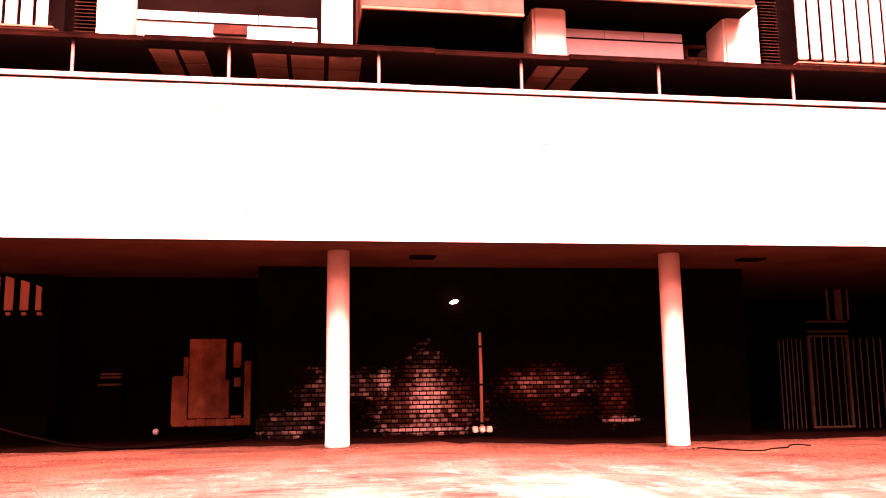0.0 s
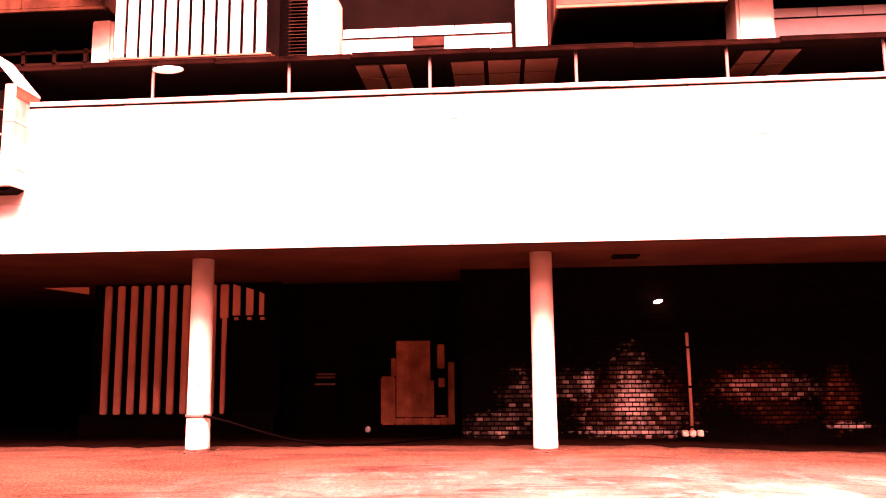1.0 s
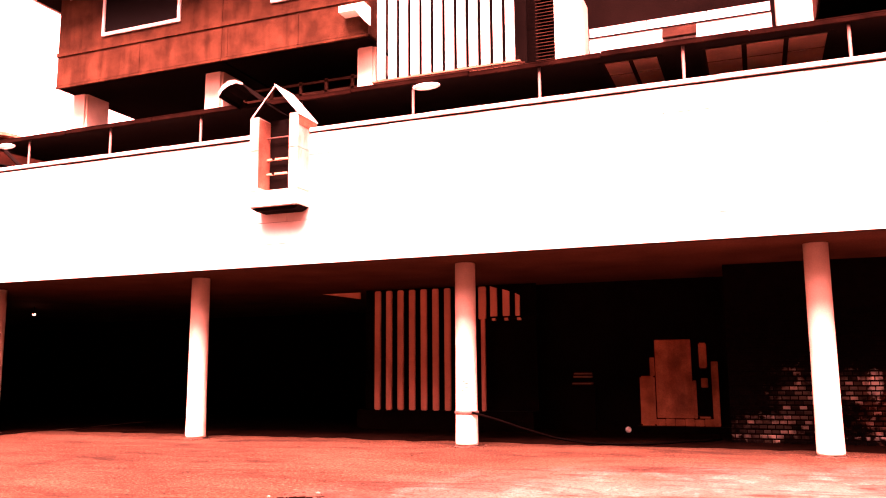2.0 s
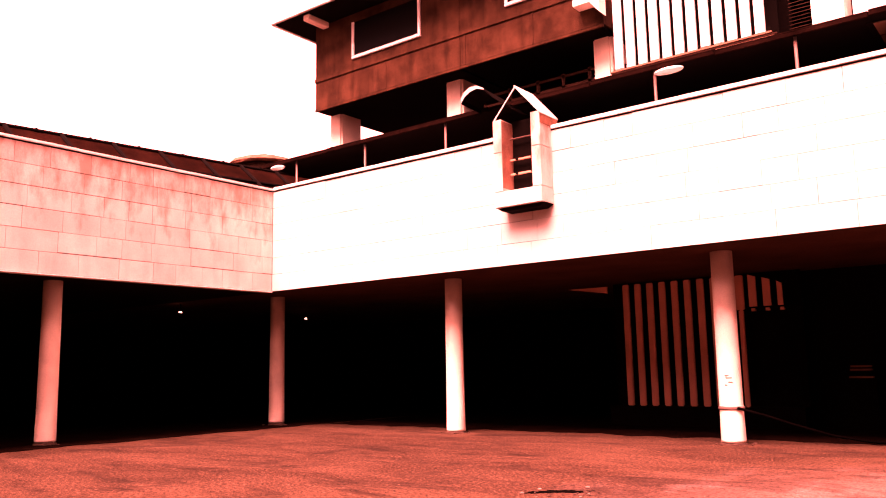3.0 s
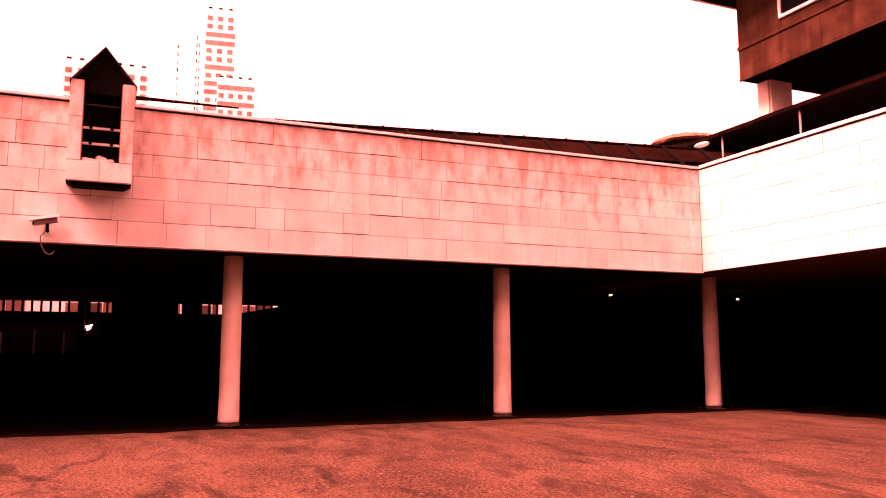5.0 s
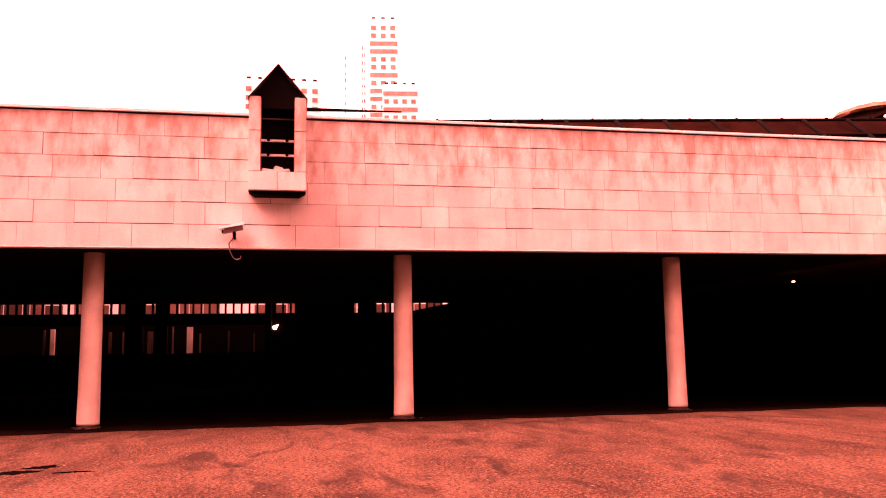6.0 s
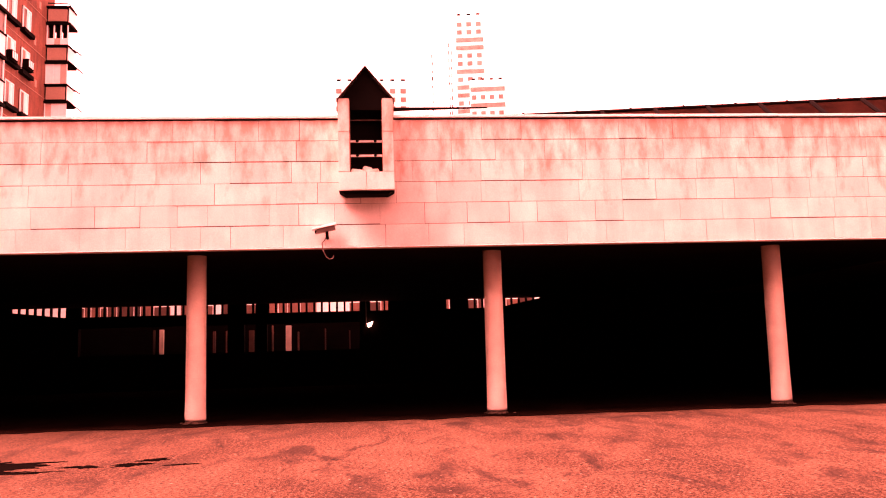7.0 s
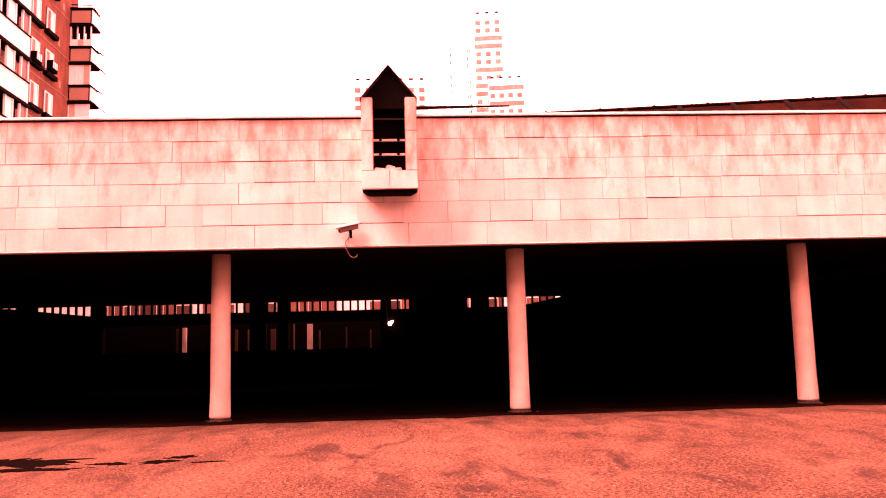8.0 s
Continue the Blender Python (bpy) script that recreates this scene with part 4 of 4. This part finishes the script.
for y, w, zt in ((-14.2, 0.16, 2.42), (-14.5, 0.06, 2.4), (-9.1, 0.22, 2.46), (-9.75, 0.05, 2.48), (-8.7, 0.06, 2.2), (-12.1, 0.1, 2.3), (-11.6, 0.06, 2.3), (-10.6, 0.2, 2.3), (-7.6, 0.05, 2.3), (-6.6, 0.05, 2.2)):
    o = thing("outer_post", (-35, y, 0), "pale post standing beyond the far wall", "post", "outer posts")
    part("shaft", box(-35.05, -34.9, y - w / 2, y + w / 2, 0, zt, 0.01), PLASTER if y in (-14.2, -9.1) else PANEL_FAR, o)
# screen added so the lower openings stay as dark as shade
solid("wall_yard_dark", box(-35.5, -35.3, -26, 20, 0, 2.7), DARK_SCREEN, "added black screen for the shade beyond the far slots", "fence")
# wall and panels added so the far slots show a varied brightness
yard_wall = solid("wall_yard_pale", box(-46.3, -46, -30, 24, 0, 5.2), WHITE_FAR, "added pale panelled wall that gives the far slots their brightness", "wall")
rnd_w = random.Random(31)
y = -22.0
while y < 4.0:
    w = rnd_w.choice((0.35, 0.5, 0.7, 0.9))
    if rnd_w.random() < 0.72:
        part("panel", box(-46.0, -45.95, y, y + w - 0.06, 0.3, rnd_w.choice((4.0, 4.4, 5.2))), PANEL_FAR, yard_wall)
    y += w
sp = thing("flood_lamp", (-33.9, -5.74, 2.4), "small white lit lamp beneath the far slots", "lamp")
part("head", prism(((-5.86, 2.42), (-5.62, 2.5), (-5.72, 2.3), (-5.82, 2.28)), "x", -33.98, -33.85), LAMP_ON, sp)
part("stem", tube(((-33.95, -5.9, 2.3), (-33.95, -5.9, 3.5)), 0.02, 6), IRON_BAR, sp)
ramp = thing("sloping_beam", (-33, 1, 2.8), "dark sloping beam crossing the far slots", "beam")
part("beam", prism(((-0.5, 2.2), (3.4, 2.2), (3.4, 3.6), (2.5, 3.55), (-0.4, 2.97)), "x", -33.9, -33.7), CONCRETE_DARK, ramp)
part("beam", prism(((-22.6, 2.6), (-17.7, 2.6), (-17.7, 2.95), (-20.6, 3.28), (-22.6, 3.34)), "x", -33.9, -33.7), CONCRETE_DARK, ramp)


# ---- marks on the ground ----
def blot(x, y, rx, ry, seed, spin=0.0):
    rnd = random.Random(seed)
    bm = bmesh.new()
    n = 120
    ph = [rnd.uniform(0, 6.28) for _ in range(4)]
    vs = []
    for k in range(n):
        a = 2 * math.pi * k / n
        r = 1 + 0.28 * math.sin(2 * a + ph[0]) + 0.2 * math.sin(3 * a + ph[1]) + 0.14 * math.sin(7 * a + ph[2]) + 0.14 * math.sin(11 * a + ph[3]) + 0.12 * math.sin(17 * a + ph[1]) + 0.1 * math.sin(29 * a + ph[0])
        px, py = rx * r * math.cos(a), ry * r * math.sin(a)
        vs.append(bm.verts.new((x + px * math.cos(spin) - py * math.sin(spin), y + px * math.sin(spin) + py * math.cos(spin), 0.004)))
    f = bm.faces.new(vs)
    ex = bmesh.ops.extrude_face_region(bm, geom=[f])
    bmesh.ops.translate(bm, verts=[v for v in ex["geom"] if isinstance(v, bmesh.types.BMVert)], vec=(0, 0, -0.01))
    return solid("wet_patch", bm, PUDDLE, "black wet oily patch on the asphalt", "puddle", "structure", "wet patches")


for i, (x, y, rx, ry, sp_) in enumerate(((-12.1, -10.6, 0.55, 0.75, 0.2), (-11.4, -10.2, 0.12, 0.9, 0.1), (-11.75, -9.05, 0.12, 0.2, 0.0), (-11.8, -8.45, 0.12, 0.24, 0.3), (-12.2, -8.3, 0.1, 0.2, 0.5), (-11.65, -7.8, 0.06, 0.16, 0.0), (-5.86, 2.9, 0.12, 0.26, -0.9))):
    blot(x, y, rx, ry, i, sp_)


pot = thing("broken_asphalt", (-5.86, 2.9, 0), "broken asphalt crumbs round a black pothole", "rubble")
rnd_p = random.Random(5)
for k in range(26):
    a, q = rnd_p.uniform(0, 6.28), rnd_p.uniform(0.75, 1.5)
    bm = bmesh.new()
    bmesh.ops.create_icosphere(bm, subdivisions=1, radius=rnd_p.uniform(0.008, 0.03), matrix=Matrix.Translation((-5.86 + 0.3 * q * math.cos(a), 2.9 + 0.33 * q * math.sin(a), 0.006)) @ Matrix.Diagonal((1.4, 1, 0.55, 1)))
    part("crumb", bm, DUST if k % 4 == 0 else CRUMBLE, pot)

# ---- distance: towers and an apartment block ----
def polar(yaw, dist):
    return -1.2 - dist * math.sin(radians(yaw)), -5.4 + dist * math.cos(radians(yaw))


def tower(yaw, dist, width, depth, height, floors_shown, bays, seed, turn=0.0, slits=()):
    x, y = polar(yaw, dist)
    t = thing("apartment_tower", (0, 0, 0), "pale high-rise apartment tower with brown window bands in haze", "tower", "far towers")
    w = width / 2
    part("wall", box(-depth, 0, -w, w, 0, height), WHITE_FAR, t)
    rnd = random.Random(seed)
    for f in range(floors_shown):
        z = height - 4.2 - f * 3.0
        if f % 3 == 1 or rnd.random() < 0.4:
            for k in range(bays):
                a = -w + width * (k + 0.2) / bays
                part("window", box(0.0, 0.2, a, a + width * 0.5 / bays, z, z + 1.5), BAND_FAR, t)
        else:
            part("window_band", box(0.0, 0.2, -w + 0.3, w - 0.3, z, z + 1.5), BAND_FAR, t)
    for k in range(bays):
        a = -w + width * (k + 0.25) / bays
        part("roof_vent", box(-0.5, 0.0, a, a + width * 0.4 / bays, height, height + 0.7), STEEL_DARK, t)
    for at, top in slits:
        z = top
        while z > top - 40:
            part("stair_window", box(0.0, 0.15, at + rnd.uniform(-0.1, 0.1), at + 0.35, z, z + rnd.uniform(0.8, 1.7)), STEEL_DARK, t)
            z -= 3.0
    t.matrix_basis = pose(x, y, 0, 0, 0, turn)
    return t


tower(83.0, 285, 10.6, 12, 123.3, 12, 3, 1, -7)
tower(81.8, 284, 13.0, 10, 98, 6, 4, 2, -7)
tower(85.1, 300, 8.4, 4, 120, 0, 0, 3, -7, ((-3.9, 113), (2.6, 117), (3.5, 114)))
tower(90.3, 262, 25, 14, 91, 5, 7, 4, 0)

apt = thing("apartment_block", (-60, -34, 0), "reddish brick apartment block with glazed balconies and air conditioners", "building")
FY, FLOOR, Z0 = -28.0, 2.8, 0.21
part("wall", box(-57.9, -30, FY - 14, FY, 0, 42), BRICK_FAR, apt, "red-brown brick wall")
for f in range(3, 14):
    z = Z0 + f * FLOOR
    part("joint_line", box(-57.9, -30, FY, FY + 0.03, z - 0.75, z - 0.71), BALCONY, apt)
    part("patch", box(-55.6 + 0.3 * (f % 3), -55.3 + 0.3 * (f % 3), FY, FY + 0.03, z - 0.4, z + 0.1), BALCONY, apt, "pale mortar patch")
    for dx in (0.0, 2.1):
        x = -50.7 - dx
        w = part("window", box(x - 1.2, x, FY, FY + 0.04, z, z + 1.5, 0.0), STEEL_DARK, apt, "white-framed window")
        for u in (0.0, 0.42, 0.56, 1.11):
            part("frame", box(x - 1.2 + u, x - 1.11 + u, FY + 0.04, FY + 0.1, z, z + 1.5), WHITE_FAR, w)
        for v in (0.0, 1.41):
            part("frame", box(x - 1.2, x, FY + 0.04, FY + 0.09, z + v, z + v + 0.09), WHITE_FAR, w)
        part("blind", box(x - 1.1, x - 0.68, FY + 0.04, FY + 0.06, z + 0.1 + 0.5 * ((f + int(dx)) % 2), z + 1.4), WHITE_FAR, w, "pale drawn blind")
        part("pane", box(x - 0.55, x - 0.1, FY + 0.04, FY + 0.06, z + 0.1, z + 1.4), BALCONY if f % 2 else PANE_DULL, w)
        part("sill", box(x - 1.4, x + 0.2, FY, FY + 0.3, z - 0.3, z - 0.03), STEEL_DARK, w)
    if f == 7:
        for x, lift in ((-53.7, 0.75), (-51.4, 0.5)):
            ac = part("air_conditioner", box(x, x + 0.8, FY + 0.1, FY + 0.5, z - 0.6 + lift, z + lift, 0.03), STEEL_DARK, apt, "dark air conditioner with a white grille")
            part("bracket", box(x - 0.1, x + 0.9, FY, FY + 0.45, z - 0.67 + lift, z - 0.61 + lift), STEEL_DARK, ac)
            for k in range(3):
                part("grille_bar", box(x + 0.15 + k * 0.24, x + 0.3 + k * 0.24, FY + 0.5, FY + 0.53, z - 0.52 + lift, z - 0.08 + lift), ENAMEL, ac)
    # glazed corner balcony
    if f <= 9:
        b = part("balcony", box(-57.9, -56.66, FY, FY + 1.45, z - 0.9, z + 0.2), STEEL_DARK, apt, "dark-framed balcony")
        part("front_panel", box(-56.66, -56.6, FY + 0.09, FY + 1.37, z - 0.78, z + 0.1, 0.01), BALCONY, b, "sheet-clad balcony front")
        # white carries the strong light on the balcony's side
        part("side_panel", box(-57.9, -56.67, FY + 1.45, FY + 1.49, z - 0.89, z + 0.19), WHITE_FAR, b, "side panel with its glare put into the white")
        part("slab", box(-58.0, -56.5, FY, FY + 1.6, z - 1.06, z - 0.9), STEEL_DARK, b)
        part("cap", box(-58.0, -56.5, FY, FY + 1.55, z + 0.2, z + 0.3), STEEL_DARK, b)
        if f == 9:
            part("railing", tube(((-56.65, FY + 0.05, z + 0.55), (-56.65, FY + 1.45, z + 0.5), (-57.6, FY + 1.5, z + 0.35)), 0.04, 6), STEEL_DARK, b)
    if f < 9:
        open_bay = f == 8
        for k in range(4):
            part("post", box(-56.7, -56.62, FY + 0.02 + k * 0.46, FY + 0.09 + k * 0.46, z + 0.3, z + 1.75), ENAMEL if k != 1 else WHITE_FAR, b, "white glazing post")
        for k in range(3):
            if open_bay:
                # black plate put where the open bay has only shade
                part("recess", box(-56.95, -56.9, FY + 0.09 + k * 0.46, FY + 0.48 + k * 0.46, z + (0.8 if k else 0.3), z + 1.74), STEEL_DARK, b, "black plate for the shade in the open bay")
            part("pane", box(-56.68, -56.64, FY + 0.09 + k * 0.46, FY + 0.48 + k * 0.46, z + 0.3, z + (0.8 if open_bay else 1.74)), WHITE_FAR if (f + k) % 3 else PANE_PALE, b)
        for x, h in ((-57.3, 0.0), (-56.7, -0.05)):
            part("awning_arm", tube(((x, FY + 1.45, z + 0.3 + h), (x, FY + 2.15, z - 0.2 + h)), 0.045, 6), STEEL_DARK, b)
        part("awning", prism(((FY + 1.5, z - 0.88), (FY + 2.1, z - 1.38), (FY + 2.1, z - 1.3), (FY + 1.5, z - 0.78)), "x", -57.9, -56.6), STEEL_DARK, b)
    # long loggia
    lg = part("loggia", box(-48.1, -36.0, FY, FY + 1.2, z - 0.95, z + 0.3), WHITE_FAR, apt, "white loggia front")
    part("slab", box(-48.2, -36.0, FY, FY + 1.3, z - 1.16, z - 0.96), STEEL_DARK, lg)
    part("rail", box(-48.15, -36.0, FY + 1.1, FY + 1.26, z + 0.3, z + 0.38), STEEL_DARK, lg)
    # interior shade of the loggia is drawn as a dark sheet
    part("inner_wall", box(-48.0, -36.0, FY + 0.5, FY + 0.55, z + 0.38, z + 1.66), STEEL_DARK if f != 6 else BALCONY, lg, "loggia interior with its shade in the colour")
    for k in range(14):
        x = -48.1 + k * 0.86
        part("post", box(x, x + 0.1, FY + 1.08, FY + 1.2, z + 0.38, z + 1.64), STEEL_DARK if f > 7 else WHITE_FAR, lg)
        if f <= 7 and k % 2 == 0:
            part("pane", box(x + 0.12, x + 0.84, FY + 1.1, FY + 1.14, z + 0.38, z + 1.64), WHITE_FAR if k % 4 else PANE_DULL, lg)
    if f == 5:
        dish = part("satellite_dish", lathe(((0.02, 0.0), (0.3, 0.05), (0.42, 0.12), (0.43, 0.14), (0.3, 0.08)), 0, 0, 20), STEEL_DARK, apt, "dark satellite dish")
        dish.matrix_basis = pose(-48.6 + 60, FY + 1.0 + 34, z + 0.6, 70, 0, 60)

# ---- stone slabs on the parapets ----
SLAB_CACHE = {}


def slab_mesh(w, h, stone):
    key = (round(w, 3), round(h, 3), stone.name)
    if key not in SLAB_CACHE:
        e, t = 0.0025, 0.02
        v = [(0, 0, 0), (w, 0, 0), (w, 0, h), (0, 0, h), (e, -t, e), (w - e, -t, e), (w - e, -t, h - e), (e, -t, h - e)]
        me = bpy.data.meshes.new("slab")
        me.from_pydata(v, [], [(4, 5, 6, 7), (0, 1, 5, 4), (1, 2, 6, 5), (2, 3, 7, 6), (3, 0, 4, 7)])
        me.materials.append(stone)
        SLAB_CACHE[key] = me
    return SLAB_CACHE[key]


def clad(parent, length, place, seed, gaps, stone):
    rnd = random.Random(seed)
    rows = 6
    h = (HIGH - 0.028 - LOW) / rows
    for r in range(rows):
        s = -rnd.uniform(0, 0.5)
        while s < length:
            w = rnd.choice((0.55, 0.68, 0.78, 0.82, 0.86, 0.98, 1.15))
            a, b = max(s, 0), min(s + w, length)
            if b - a > 0.06:
                drop = rnd.choice(gaps) if r else 0.0
                side = gaps[0] * rnd.choice((0.5, 0.7, 1.0, 2.0))
                ob = new("slab", slab_mesh(b - a - side, h - drop, stone))
                ob.parent = parent
                ob.matrix_basis = place(a, LOW + r * h + drop, rnd.uniform(-0.004, 0.004)) @ pose(0, 0, 0, rnd.uniform(-0.25, 0.25) if r else 0, 0, rnd.uniform(-0.15, 0.15))
            s += w


clad(wall_north, 34.4, lambda a, z, d: pose(FACE_X + 0.002 + a, FACE_Y + 0.02 + d, z), 11, (0.002, 0.002, 0.003, 0.003, 0.006), STONE_CLEAN)
clad(wall_west, 33.636, lambda a, z, d: pose(FACE_X - 0.02 - d, -25.9 + a, z, 0, 0, 90), 12, (0.003, 0.004, 0.005, 0.006, 0.007, 0.01, 0.015), STONE)

# ---- bricks ----
bl = 0.14
brick_me = {}
rest_v, rest_f = [], []
for r in range(int(2.5 / COURSE)):
    for k in range(-1, 75):
        a = -1.5 + k * bl + (0.07 if r % 2 else 0)
        b = a + bl - 0.014
        a, b = max(a, -1.5), min(b, 8.6)
        if b - a < 0.05:
            continue
        z, d = r * COURSE, random.uniform(-0.004, 0.004)
        w, h, e = b - a, COURSE - 0.026, 0.008
        v = [(0, 0, 0), (w, 0, 0), (w, 0, h), (0, 0, h), (e, -0.014, e), (w - e, -0.014, e), (w - e, -0.014, h - e), (e, -0.014, h - e)]
        f = [(4, 5, 6, 7), (0, 1, 5, 4), (1, 2, 6, 5), (2, 3, 7, 6), (3, 0, 4, 7)]
        if 0.9 < a < 2.75 and 0.1 < z < 2.0 and w > 0.12:
            if "m" not in brick_me:
                me = bpy.data.meshes.new("brick")
                me.from_pydata(v, [], f)
                me.materials.append(BRICK)
                brick_me["m"] = me
            ob = new("brick", brick_me["m"])
            ob.parent = wall_brick
            ob.location = (a, BRICK_Y + 0.014 + d, z)
        else:
            o = len(rest_v)
            rest_v += [(a + p[0], BRICK_Y + 0.014 + d + p[1], z + p[2]) for p in v]
            rest_f += [tuple(i + o for i in q) for q in f]
me = bpy.data.meshes.new("brickwork")
me.from_pydata(rest_v, [], rest_f)
me.materials.append(BRICK)
ob = new("brickwork", me)
ob.parent = wall_brick
tagged(ob, "brickwork with shade in its dark colour", kind="stuff")
